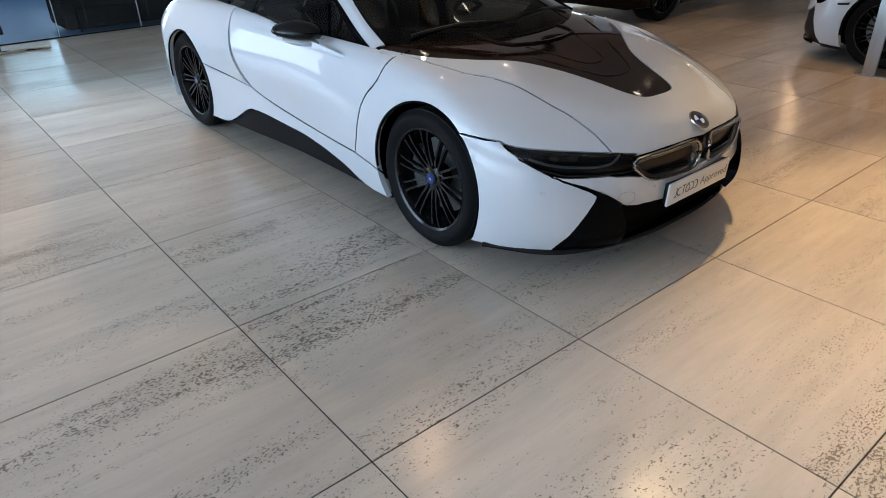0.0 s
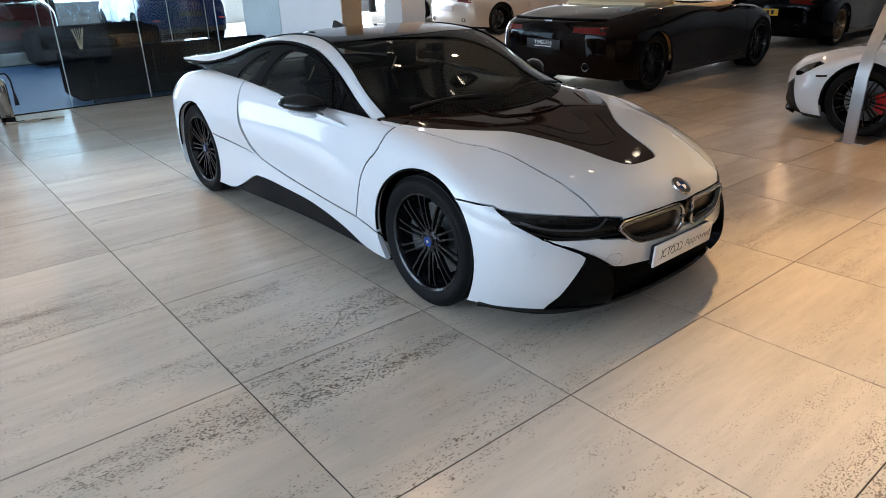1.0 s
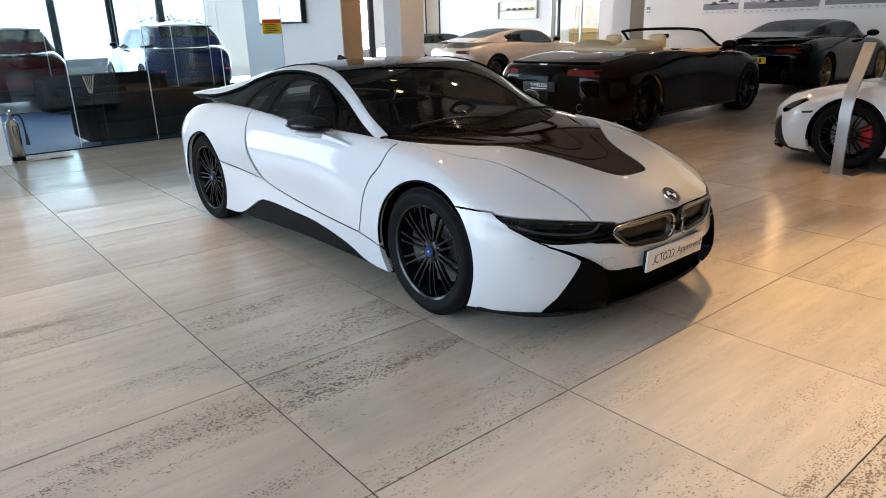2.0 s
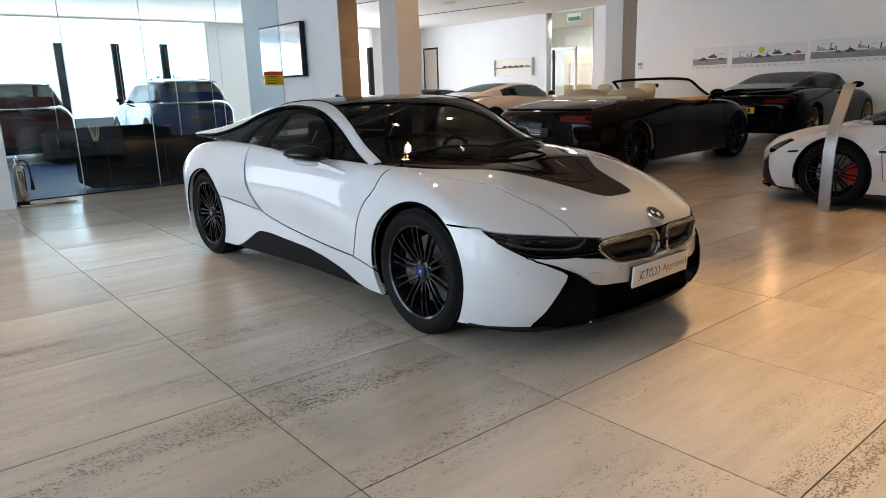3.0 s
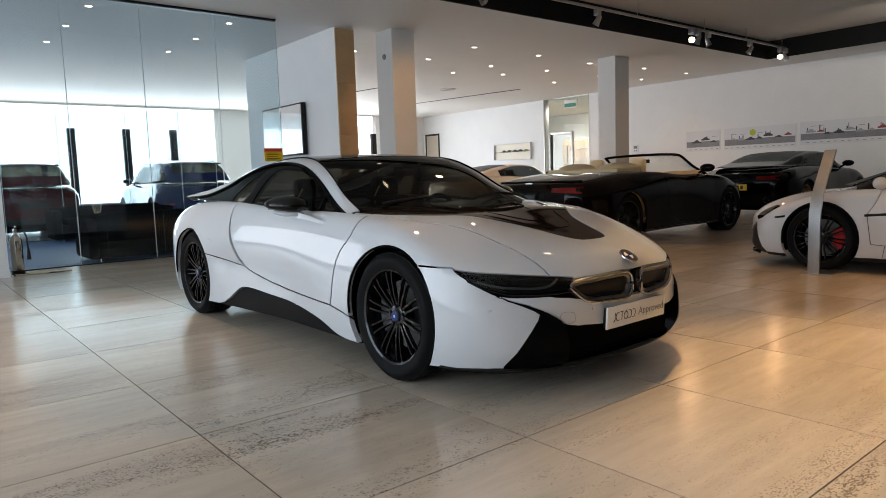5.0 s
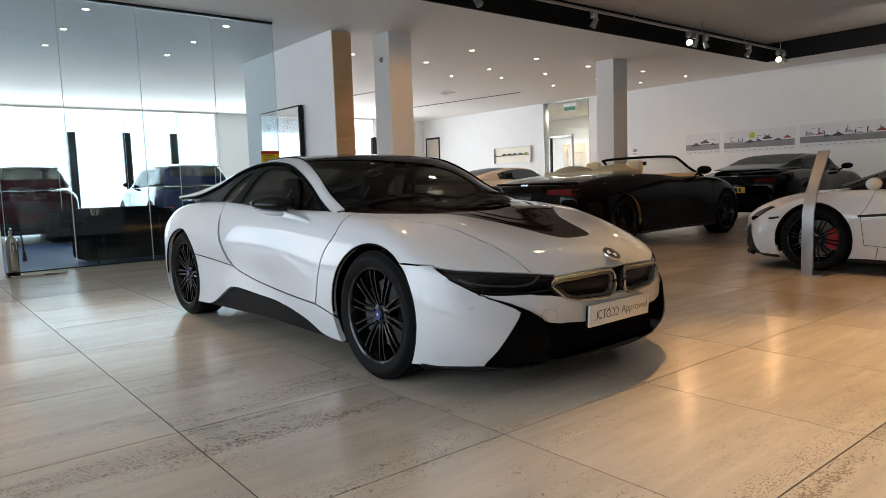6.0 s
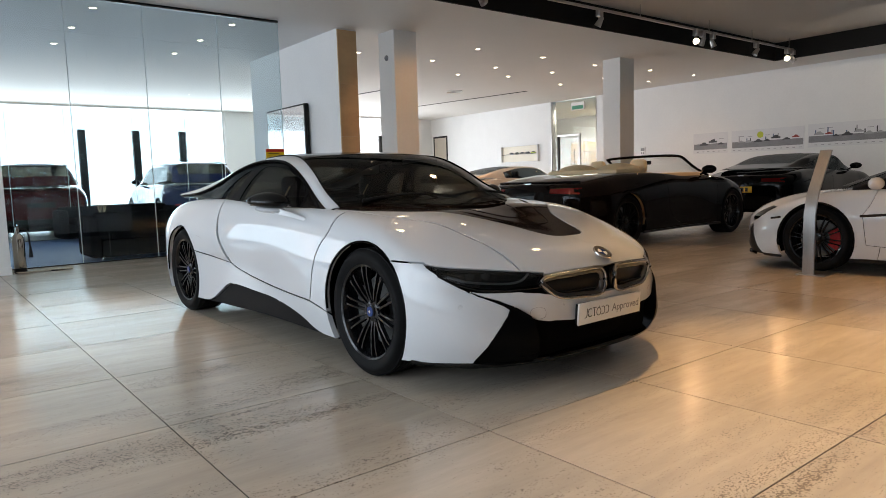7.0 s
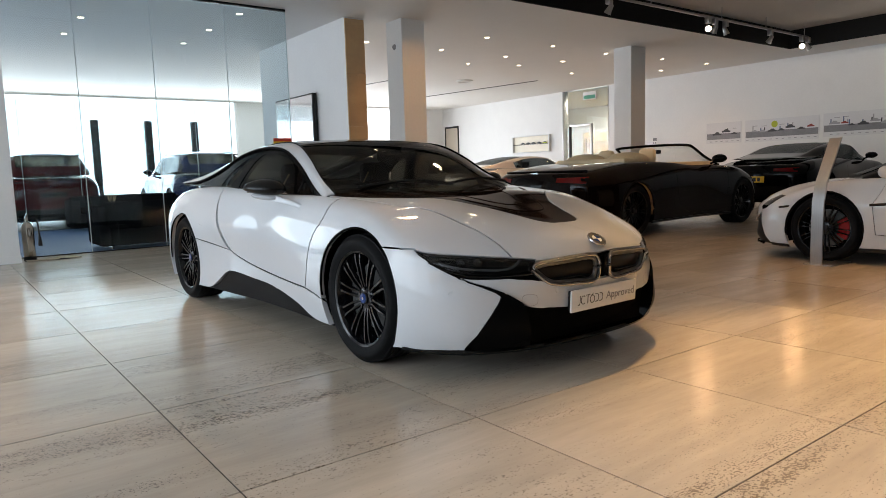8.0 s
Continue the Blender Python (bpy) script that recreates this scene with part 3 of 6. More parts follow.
rib((.765, 2.90, .970), (.738, 2.88, 1.005), (.690, 2.95, 1.052), (.580, 2.95, 1.068), (.32, 2.95, 1.064), (0, 2.95, 1.060))
rib((.72, 3.35, .955), (.73, 3.38, .978), (.730, 3.44, .996), (.600, 3.47, 1.006), (.32, 3.52, .990), (0, 3.54, .985))

FA, RA, RAD, REAR_Y = (0.0, 0.351), (2.8, 0.352), 0.388, 2.8
KIDNEY = smooth_line([(x, z - 0.030) for x, z in ((.447, .572), (.436, .590), (.40, .600), (.25, .610), (.10, .616), (.062, .611), (.043, .590), (.040, .53), (.050, .497), (.08, .481), (.20, .482), (.33, .490), (.375, .505), (.42, .542))], 0.014, True)
LAMP = [(.325, .642), (.20, .628), (.0, .613), (-.176, .598), (-.262, .588), (-.262, .535), (-.10, .524), (.05, .532), (.17, .556), (.255, .596)]
BUMPER = [(.33, .652), (.295, .628), (.22, .572), (.10, .512), (.0, .474), (-.065, .446), (-.094, .424), (-.085, .395), (-.045, .335), (.02, .245), (.085, .172), (.11, .10)]
NOSE = [(.125, .516), (.0, .510), (-.15, .508), (-.27, .490), (-.40, .465), (-.66, .458), (-.66, .330), (-.43, .333), (-.285, .345), (-.225, .36), (-.175, .395), (-.12, .430), (-.03, .468), (.05, .492)]
BLADE = [(.135, .520), (.06, .500), (-.03, .474), (-.12, .436), (-.178, .400), (-.205, .345), (-.222, .26), (-.215, .185), (.02, .160), (.085, .172), (.02, .245), (-.045, .335), (-.085, .395), (-.094, .424), (-.065, .446), (.0, .474)]
HOOD_FRONT = [(0, .588), (.10, .593), (.25, .588), (.40, .579), (.46, .584), (.50, .594), (.56, .604)]
HOOD = [(.516, -.86), (.524, -.70), (.540, -.58), (.568, -.455), (.598, -.289), (.642, -.16), (.702, -.05), (.745, .12), (.77, .35), (.79, .60)]
STRIPE = smooth_line([(.0, -.668), (.085, -.664), (.125, -.645), (.166, -.578), (.207, -.464), (.28, -.30), (.40, -.15), (.55, .0), (.70, .2), (.77, .40), (.80, .60)], 0.04)
DOOR = smooth_line([(.340, .90), (.351, .852), (.380, .775), (.468, .685), (.534, .541), (.575, .40), (.596, .345)], 0.05) + smooth_line([(.62, .347), (.894, .359), (1.281, .387), (1.566, .428), (1.793, .489), (1.90, .585), (1.984, .71), (2.06, .97)], 0.06)
ROCKER_F, ROCKER_R = [(.34, .292), (.45, .318), (.596, .345)], [(1.793, .489), (2.1, .515), (2.50, .545)]
SILL = smooth_line([(.30, .148), (.535, .158), (.75, .227), (.945, .267), (1.156, .294), (1.433, .309), (1.763, .328), (1.86, .322), (1.95, .288), (2.10, .21), (2.221, .162), (2.5, .149)], 0.05)
WING = [(-.255, .652), (-.48, .652), (-.60, .640)]


def circle(c, r, n=56):
    return [(c[0] + r * math.cos(2 * math.pi * k / n), c[1] + r * math.sin(2 * math.pi * k / n)) for k in range(n)]


def front_side(c):
    return c.x > 0.42 and c.y < 0.2


from mathutils.bvhtree import BVHTree

hull = grid_mesh(loft(body, 0.035, 0.028, (True, True)))
bmesh.ops.recalc_face_normals(hull, faces=hull.faces[:])
if sum(f.normal.z for f in hull.faces) < 0:
    bmesh.ops.reverse_faces(hull, faces=hull.faces[:])
skin = BVHTree.FromBMesh(hull)
inner = hull.copy()
for c, r in ((FA, RAD), (RA, RAD - 0.006)):
    cut(hull, circle(c, r), AY, AZ, lambda q: q.x > 0.5, True)
cut(hull, DOOR, AY, AZ, lambda q: q.x > 0.6)
for line in (ROCKER_F, ROCKER_R, SILL):
    cut(hull, line, AY, AZ, lambda q: q.x > 0.6)
cut(hull, WING, AY, AZ, lambda q: q.x > 0.6 and q.y < 0.1)
cut(hull, LAMP, CORNER, AZ, lambda q: q.y < -0.35 and q.x > 0.3, True)
cut(hull, BUMPER, CORNER, AZ, lambda q: q.y < -0.3 and q.x > 0.4)
cut(hull, NOSE, CORNER, AZ, lambda q: q.y < -0.5, True)
cut(hull, BLADE[1:9], CORNER, AZ, lambda q: q.y < -0.4 and q.x > 0.35)
cut(hull, KIDNEY, AX, AZ, lambda q: q.y < -0.7 and q.z < 0.64, True)
cut(hull, HOOD_FRONT, AX, AZ, lambda q: q.y < -0.6 and q.x < 0.6)
cut(hull, HOOD, AX, AY, lambda q: q.z > 0.58)
cut(hull, STRIPE, AX, AY, lambda q: q.z > 0.6 and q.y < 0.7)
for v in hull.verts:
    for (cy, cz), r in ((FA, RAD), (RA, RAD - 0.006)):
        d = math.hypot(v.co.y - cy, v.co.z - cz)
        if v.co.x > 0.5 and abs(d - r) < 0.006:
            v.co.y, v.co.z = cy + (v.co.y - cy) * r / d, cz + (v.co.z - cz) * r / d
bmesh.ops.remove_doubles(hull, verts=hull.verts[:], dist=0.003)
bmesh.ops.dissolve_degenerate(hull, edges=hull.edges[:], dist=0.0005)
hull.normal_update()
SILL_POLY = SILL + [(2.5, 0), (.30, 0)]
DOOR_POLY = DOOR + [(2.06, 1.1), (.34, 1.1)]
BUMPER_POLY = BUMPER + [(1.2, .10), (1.2, .652)]
HOOD_POLY = HOOD + [(-.1, .60), (-.1, -1.2), (.516, -1.2)]
STRIPE_POLY = STRIPE + [(-.1, .60), (-.1, -.668)]


def hood_edge(x):
    return float(np.interp(x, [p[0] for p in HOOD_FRONT], [p[1] for p in HOOD_FRONT]))


def region(c):
    side, corner = (c.y, c.z), (c.x * 0.7413 + c.y * 0.6712, c.z)
    if c.x > 0.5 and (math.dist(side, FA) < RAD + 0.002 or math.dist(side, RA) < RAD - 0.004):
        return None
    if c.y < -0.2 and c.z < 0.66:
        if c.y < -0.7 and inside((c.x, c.z), KIDNEY):
            return "kidney"
        if c.x > 0.3 and c.y < -0.35 and inside(corner, LAMP):
            return "lamp"
        if c.x < 0.6 and c.y < -0.6 and c.z > hood_edge(c.x) and inside((c.x, c.y), HOOD_POLY):
            return "stripe" if inside((c.x, c.y), STRIPE_POLY) else "hood"
        if c.x > 0.4 and inside(corner, BUMPER_POLY) and c.z < 0.652:
            return "bumper"
        if c.y < -0.5 and inside(corner, NOSE):
            return "nose"
        if c.x > 0.35 and inside(corner, BLADE):
            return "blade"
        if c.z > 0.60 and c.x > 0.45:
            return "fender"
        return "front"
    if c.z > 0.6 and c.y < 0.6 and inside((c.x, c.y), HOOD_POLY):
        return "stripe" if inside((c.x, c.y), STRIPE_POLY) else "hood"
    if c.x > 0.6 and inside(side, SILL_POLY):
        return "skirt"
    if c.x > 0.8 and inside(side, DOOR_POLY):
        return "door"
    if c.y > 0.5 and c.x < (0.845 if c.y < 1.9 else 0.70) and c.z > 0.86 and c.y < 3.15:
        return "deck"
    if c.x > 0.6 and 0.3 < c.y < 2.5 and c.z < np.interp(c.y, [.34, .596, 1.793, 2.5], [.292, .345, .489, .545]):
        return "rocker"
    if c.y < 0.7:
        return "fender"
    return "quarter"


sets = {}
for f in hull.faces:
    sets.setdefault(region(f.calc_center_median()), []).append(f)

car = empty("sports_car", pose(2.925, 2.597, 0, 0, 0, 1.1), "white hybrid sports coupe with black bonnet stripe and black wheels", "car")
part("bonnet", panel(hull, sets["hood"], 0), WHITE, car, "white bonnet")
part("bonnet_insert", panel(hull, sets["stripe"], 0, gap=0.001, push=0.003), CARBON, car, "glossy dark insert of the bonnet")
part("nose_panel", panel(hull, sets["nose"], 0), WHITE, car)
part("front_grille_surround", panel(hull, sets["front"], 0, gap=0.0, push=0.05), TRIM, car, "black lower front intake")
part("rear_deck", panel(hull, sets["deck"], 0, gap=0.0, push=0.01), GLOSS, car)


def haunch(q):
    """The rear quarter stands proud of the door along its leading edge."""
    if q.x < 0.6 or q.z < 0.46 or q.y > 2.6:
        return 0.0
    edge = float(np.interp(q.z, [.489, .585, .71, .97], [1.793, 1.90, 1.984, 2.06]))
    return 0.013 * math.exp(-((q.y - edge) / 0.20) ** 2) * min(1.0, (q.z - 0.46) / 0.08) * min(1.0, max(0.0, (0.90 - q.z) / 0.22))


for s in (1, -1):
    part("front_bumper", panel(hull, sets["bumper"], s, lip=0.03), WHITE, car)
    part("front_wing", panel(hull, sets["fender"], s, lip=0.03), WHITE, car)
    part("door", panel(hull, sets["door"], s), WHITE, car, "white door with a curved shut line")
    part("side_sill", panel(hull, sets["rocker"], s, lip=0.03), WHITE, car)
    part("rear_quarter", panel(hull, sets["quarter"], s, lip=0.04, warp=haunch), WHITE, car)
    part("side_skirt", panel(hull, sets["skirt"], s, gap=0.0, push=0.022), SKIRT, car, "satin black side skirt")
    part("air_blade", panel(hull, sets["blade"], s, gap=-0.001, push=0.0, lip=0.07, warp=lambda q: 0.026 * min(1.0, max(0.0, (0.0 - (q.x * 0.7413 + q.y * 0.6712)) / 0.2 + 0.15 * (0.45 - q.z))) ** 1.2), DULLBLACK, car, "gloss black air blade beside the intake")
    part("headlight", panel(hull, sets["lamp"], s, gap=0.001, push=0.002), CLEAR, car, "dark smoked headlight")
    part("headlight_housing", panel(hull, sets["lamp"], s, gap=-0.004, push=0.045, lip=0.02), TRIM, car)
    part("kidney_grille", panel(hull, sets["kidney"], s, gap=-0.002, push=0.030, lip=0.02), TRIM, car, "black kidney-shaped radiator grille")
hull.free()
# the dark shell inside the panels
for v in inner.verts:
    v.co = Vector((v.co.x * 0.965, 1.38 + (v.co.y - 1.38) * 0.980, 0.55 + (v.co.z - 0.55) * 0.955))
gone = [f for f in inner.faces if (c := f.calc_center_median()) and c.x > 0.5 and (math.dist((c.y, c.z), FA) < 0.43 or math.dist((c.y, c.z), RA) < 0.43) or (0.72 < c.y < 2.4 and c.z > 0.8)]
bmesh.ops.delete(inner, geom=gone, context="FACES")
part("underbody", panel(inner, inner.faces[:], 0, gap=0, lip=0.002), CAVITY, car)
inner.free()
part("floor_pan", block(-0.74, 0.74, -0.45, 3.35, 0.13, 0.20, 0.02), CAVITY, car)
for y, z in (FA, RA):
    wheel_well(car, y, z, 0.392, 0.56, 0.83)
for s in (1, -1):
    wheel(car, s * 0.800, 0.0, 0.351, 0.215, 0.267, 10, s, DISC, cap_ring=BLUE, turn=8)
    wheel(car, s * 0.815, 2.8, 0.352, 0.245, 0.267, 10, s, DISC, cap_ring=BLUE, turn=20)

# cabin: ribs run round the glass; rails from the belt over the roof arc to the centre
roof = loft(cabin, 0.03, 0.03, (False, False))
NR = roof.shape[1]
bm = grid_mesh(roof)
bmesh.ops.recalc_face_normals(bm, faces=bm.faces[:])
if sum(f.normal.z for f in bm.faces) < 0:
    bmesh.ops.reverse_faces(bm, faces=bm.faces[:])
ARC_IN = [(p[3][0], p[3][1]) for p in cabin]
arc_in = smooth_line([(p[3][0], p[3][1]) for p in cabin], 0.05)
WIN_DOOR = smooth_line([(.905, .892), (.912, 1.020), (1.02, 1.095), (1.20, 1.160), (1.42, 1.190), (1.60, 1.182), (1.74, 1.09), (1.82, .950), (1.40, .925)], 0.04, True)
WIN_TRI = [(.885, 1.000), (.79, .940), (.665, .884), (.875, .890)]
WIN_REAR = smooth_line([(2.0, .966), (1.89, 1.06), (1.80, 1.168), (1.95, 1.135), (2.18, 1.02), (2.22, .975)], 0.04, True)
SCREEN_TOP, SCREEN_REAR = [(0, 1.085), (.20, 1.10), (.40, 1.14), (.58, 1.195), (.66, 1.22)], [(0, 2.18), (.4, 2.20), (.66, 2.24)]
cut(bm, arc_in, AX, AY, lambda q: q.z > 0.89)
cut(bm, WIN_DOOR, AY, AZ, lambda q: q.x > 0.6, True)
cut(bm, WIN_REAR, AY, AZ, lambda q: q.x > 0.6, True)
cut(bm, WIN_TRI, AY, AZ, lambda q: q.x > 0.6, True)
cut(bm, SCREEN_TOP, AX, AY, lambda q: q.z > 1.0)
cut(bm, SCREEN_REAR, AX, AY, lambda q: q.z > 1.0)
FRAME = smooth_line([(p[1][1], p[1][2] + 0.004) for p in cabin], 0.05)
cut(bm, FRAME, AY, AZ, lambda q: q.x > 0.62)
kinds = {}
for f in bm.faces:
    c = f.calc_center_median()
    side = (c.y, c.z)
    if c.x < np.interp(c.y, [p[1] for p in ARC_IN], [p[0] for p in ARC_IN]) and (c.x < 0.6 or c.y < 1.2 or c.z > 1.0):
        if c.y < np.interp(c.x, [p[0] for p in SCREEN_TOP], [p[1] for p in SCREEN_TOP]):
            k = "windscreen"
        elif c.y > np.interp(c.x, [p[0] for p in SCREEN_REAR], [p[1] for p in SCREEN_REAR]):
            k = "rear_window"
        else:
            k = "roof"
    elif inside(side, WIN_DOOR):
        k = "side_window"
    elif inside(side, WIN_TRI):
        k = "vent_window"
    elif inside(side, WIN_REAR):
        k = "quarter_window"
    elif c.z > np.interp(c.y, [p[0] for p in FRAME], [p[1] for p in FRAME]):
        k = "arc"
    else:
        k = "frame"
    kinds.setdefault(k, []).append(f)
part("windscreen", panel(bm, kinds["windscreen"], 0, gap=0.0, lip=0.006, push=0.002), CAR_GLASS, car, "dark tinted windscreen")
part("roof", panel(bm, kinds["roof"], 0), ROOFBLACK, car, "gloss black roof")
part("rear_window", panel(bm, kinds["rear_window"], 0, gap=0.0, push=0.003), CAR_GLASS, car)
for s in (1, -1):
    part("roof_arc", panel(bm, kinds["arc"], s, lip=0.03), WHITE, car, "white arc from the windscreen pillar to the tail")
    part("window_frame", panel(bm, kinds["frame"], s, gap=0.0, push=0.006), DULLBLACK, car, "black window surround")
    edge = [(s * q[0], q[1], q[2] + 0.004) for q in hermite([p[1] for p in cabin], 0.04)]
    part("window_seal", wire(edge, 0.009, 8), DULLBLACK, car)
    edge = [(s * q[0], q[1], q[2] + 0.001) for q in hermite([p[3] for p in cabin], 0.04)]
    part("windscreen_seal", wire(edge, 0.006, 8), DULLBLACK, car)
    part("vent_window", panel(bm, kinds["vent_window"], s, gap=0.0, push=0.010, lip=0.004), CAR_GLASS, car)
    # tinted pane added to keep the view through the cabin dark
    part("side_window", panel(bm, kinds["side_window"], s, gap=0.0, push=0.010, lip=0.004), CAR_GLASS, car, "dark tinted door window")
    part("quarter_window", panel(bm, kinds["quarter_window"], s, gap=0.0, push=0.010, lip=0.004), CAR_GLASS, car)
bm.free()

# small parts of the white coupe


def at_front(x, z, deep=0.0):
    """A place on the nose seen from the front, and the surface's direction there."""
    place, n, _, _ = skin.ray_cast(Vector((abs(x), -3, z)), Vector((0, 1, 0)))
    n = n if n.y < 0 else -n
    place = place - n * deep
    return (place, n) if x >= 0 else (Vector((-place.x, place.y, place.z)), Vector((-n.x, n.y, n.z)))


def at_corner(p, z, s, deep=0.0):
    """The same seen across the front corner."""
    a, d = Vector((0.7413, 0.6712, 0)), Vector((-0.6712, 0.7413, 0))
    place, n, _, _ = skin.ray_cast(a * p - d * 3 + Vector((0, 0, z)), d)
    place = place + d * deep
    return Vector((place.x * s, place.y, place.z))


def at_side(y, z, s, deep=0.0):
    place, n, _, _ = skin.ray_cast(Vector((3, y, z)), Vector((-1, 0, 0)))
    return Vector(((place.x - deep) * s, place.y, place.z))


def facing(place, n):
    return Matrix.Translation(place) @ n.to_track_quat("Z", "Y").to_matrix().to_4x4()


for s in (1, -1):
    ring = [at_front(s * x, z)[0] for x, z in KIDNEY]
    part("grille_frame", wire([p + Vector((0, -0.004, 0)) for p in ring], 0.0085, 8, closed=True), CHROME, car, "satin chrome kidney surround")
    mid = (sum(p[0] for p in KIDNEY) / len(KIDNEY), sum(p[1] for p in KIDNEY) / len(KIDNEY))
    ring = [at_front(s * (mid[0] + (x - mid[0]) * 0.93), mid[1] + (z - mid[1]) * 0.86, 0.012)[0] for x, z in KIDNEY]
    part("grille_rim", wire(ring, 0.012, 8, closed=True), GUNMETAL, car, "dull grey inner bevel of the kidney")
    part("grille_blade", wire([at_front(s * x, 0.484, 0.012)[0] for x in (.10, .16, .22, .28, .34)], 0.007, 6), GLOSS, car)
    for k, (x, z) in enumerate(((.315, .43), (.80, .44))):
        place = at_front(s * x, z)[0] if k == 0 else at_corner(.147, .442, s)
        n = Vector((s * 0.1, -1, 0)) if k == 0 else Vector((s * 0.67, -0.74, 0))
        part("parking_sensor", lathe([(0.0, 0.0015), (0.0085, 0.0015), (0.0095, -0.001), (0.0115, -0.001), (0.0125, 0.0005), (0.0135, -0.002)], 20, facing(place, n)), WHITE, car)
    # washer cover: a fine groove
    loop = smooth_line([(-.200, .374), (-.262, .372), (-.270, .392), (-.262, .416), (-.200, .420), (-.190, .398)], 0.02, True)
    part("washer_cover", wire([at_corner(p, z, s, 0.0005) for p, z in loop], 0.0012, 5, closed=True), GREYINK, car)
    # inside the headlight
    part("light_guide", wire([at_corner(p, z, s, 0.016) for p, z in smooth_line([(.21, .585), (.12, .560), (.0, .548), (-.10, .546), (-.15, .556), (-.185, .588)], 0.03)], 0.006, 6), CLEAR_GREY, car, "grey U-shaped light guide")
    for p in (.10, .02):
        place = at_corner(p, .585, s, 0.030)
        part("projector", lathe([(0.0, 0.012), (0.016, 0.009), (0.021, 0.0), (0.024, 0.004), (0.027, -0.004), (0.024, -0.02)], 24, facing(place, Vector((s * 0.67, -0.74, 0.05)))), CHROME_DARK, car)
    part("lamp_shelf", wire([at_corner(p, z, s, 0.022) for p, z in ((.20, .608), (.10, .603), (.0, .60), (-.10, .594), (-.20, .586))], 0.008, 6), TRIM, car)
    # bright edge where the nose panel starts under the lamp
    part("lamp_lip", wire([at_corner(p, z, s, -0.002) for p, z in ((.255, .590), (.17, .548), (.06, .520), (-.08, .514), (-.20, .518), (-.262, .524))], 0.0045, 6), GLOSS, car)
    # fuel flap and charging flap outlines
    part("flap_line", wire([at_side(y, z, s, 0.0008) for y, z in ((2.30, .818), (2.20, .790), (2.155, .755), (2.165, .700), (2.20, .650))], 0.0016, 5), GREYINK, car)
    part("flap_line", wire([at_side(y, z, s, 0.0008) for y, z in ((2.20, .650), (2.30, .652), (2.40, .668))], 0.0016, 5), GREYINK, car)
    # dark bars in the shut lines, standing in for the shade of the gaps
    for line in (DOOR, ROCKER_F, ROCKER_R, WING[:2]):
        pts = [at_side(y, z, s, 0.0075) for y, z in line if line is not DOOR or z < (0.73 if y > 1.6 else 0.93)]
        part("joint_strip", wire(pts, 0.0048, 6), CAVITY, car)
    # dark lips of the wheel arches
    for (cy, cz), r in ((FA, RAD), (RA, RAD - 0.006)):
        ring = [(cy + (r - 0.002) * math.cos(a), cz + (r - 0.002) * math.sin(a)) for a in (math.pi * (-0.02 + 1.04 * k / 36) for k in range(37))]
        part("arch_lip", wire([at_side(y, z, s, 0.006) for y, z in ring], 0.0065, 6), DULLBLACK, car)
    # mirror: a black pod on a white arm
    pod = bmesh.new()
    bmesh.ops.create_uvsphere(pod, u_segments=28, v_segments=16, radius=1)
    for v in pod.verts:
        x, y, z = v.co
        zz = z * (0.066 if z > 0 else 0.038) * (1 - 0.18 * x)
        v.co = Vector((x * 0.145, y * (0.085 if y < 0 else 0.065) + 0.012 * x, zz))
    m = pose(s * 0.985, 0.985, 0.946, 0, -4 * s, 42 * s) @ Matrix.Diagonal((s, 1, 1, 1))
    pod.transform(m)
    if s < 0:
        bmesh.ops.reverse_faces(pod, faces=pod.faces[:])
    part("mirror_housing", pod, GLOSS, car, "gloss black door mirror")
    low = bmesh.new()
    bmesh.ops.create_uvsphere(low, u_segments=24, v_segments=12, radius=1)
    for v in low.verts:
        x, y, z = v.co
        v.co = Vector((x * 0.105, y * 0.060 + 0.010 * x, z * 0.022))
    low.transform(pose(s * 0.975, 0.975, 0.898, 0, -6 * s, 42 * s) @ Matrix.Diagonal((s, 1, 1, 1)))
    part("mirror_base", low, WHITE, car)
    arm = bmesh.new()
    rows = []
    for (ax, ay, az), w_, h_ in (((.965, .93, .892), .045, .020), ((.92, .82, .868), .040, .016), ((.872, .70, .835), .035, .012), ((.85, .66, .826), .02, .008)):
        rows.append([arm.verts.new((s * ax + s * 0.3 * w_ * c1, ay + w_ * c1, az + h_ * c2)) for c1, c2 in ((-1, 0), (0, 1), (1, 0), (0, -1))])
    for a, b in zip(rows, rows[1:]):
        for i in range(4):
            arm.faces.new((a[i], a[(i + 1) % 4], b[(i + 1) % 4], b[i]))
    arm.faces.new(rows[0])
    arm.faces.new(rows[-1])
    bmesh.ops.recalc_face_normals(arm, faces=arm.faces[:])
    part("mirror_arm", arm, WHITE, car, smooth=80)
    part("mirror_line", wire([(s * 0.885, .872, .915), (s * 0.95, .89, .918), (s * 1.02, .965, .922), (s * 1.07, 1.06, .93)], 0.004, 6), CHROME, car)
    # wiper and seats
    seat = block(s * 0.36 - 0.23, s * 0.36 + 0.23, 1.55, 1.70, 0.42, 0.98, 0.06)
    seat.transform(Matrix.Translation((0, 1.6, 0.42)) @ Matrix.Rotation(radians(-14), 4, "X") @ Matrix.Translation((0, -1.6, -0.42)))
    block(s * 0.36 - 0.24, s * 0.36 + 0.24, 1.10, 1.62, 0.30, 0.46, 0.05, bm=seat)
    part("seat", seat, CABIN, car, "black leather sports seat")
    head = block(s * 0.36 - 0.13, s * 0.36 + 0.13, 1.74, 1.84, 0.93, 1.12, 0.045)
    part("headrest", head, CABIN, car)
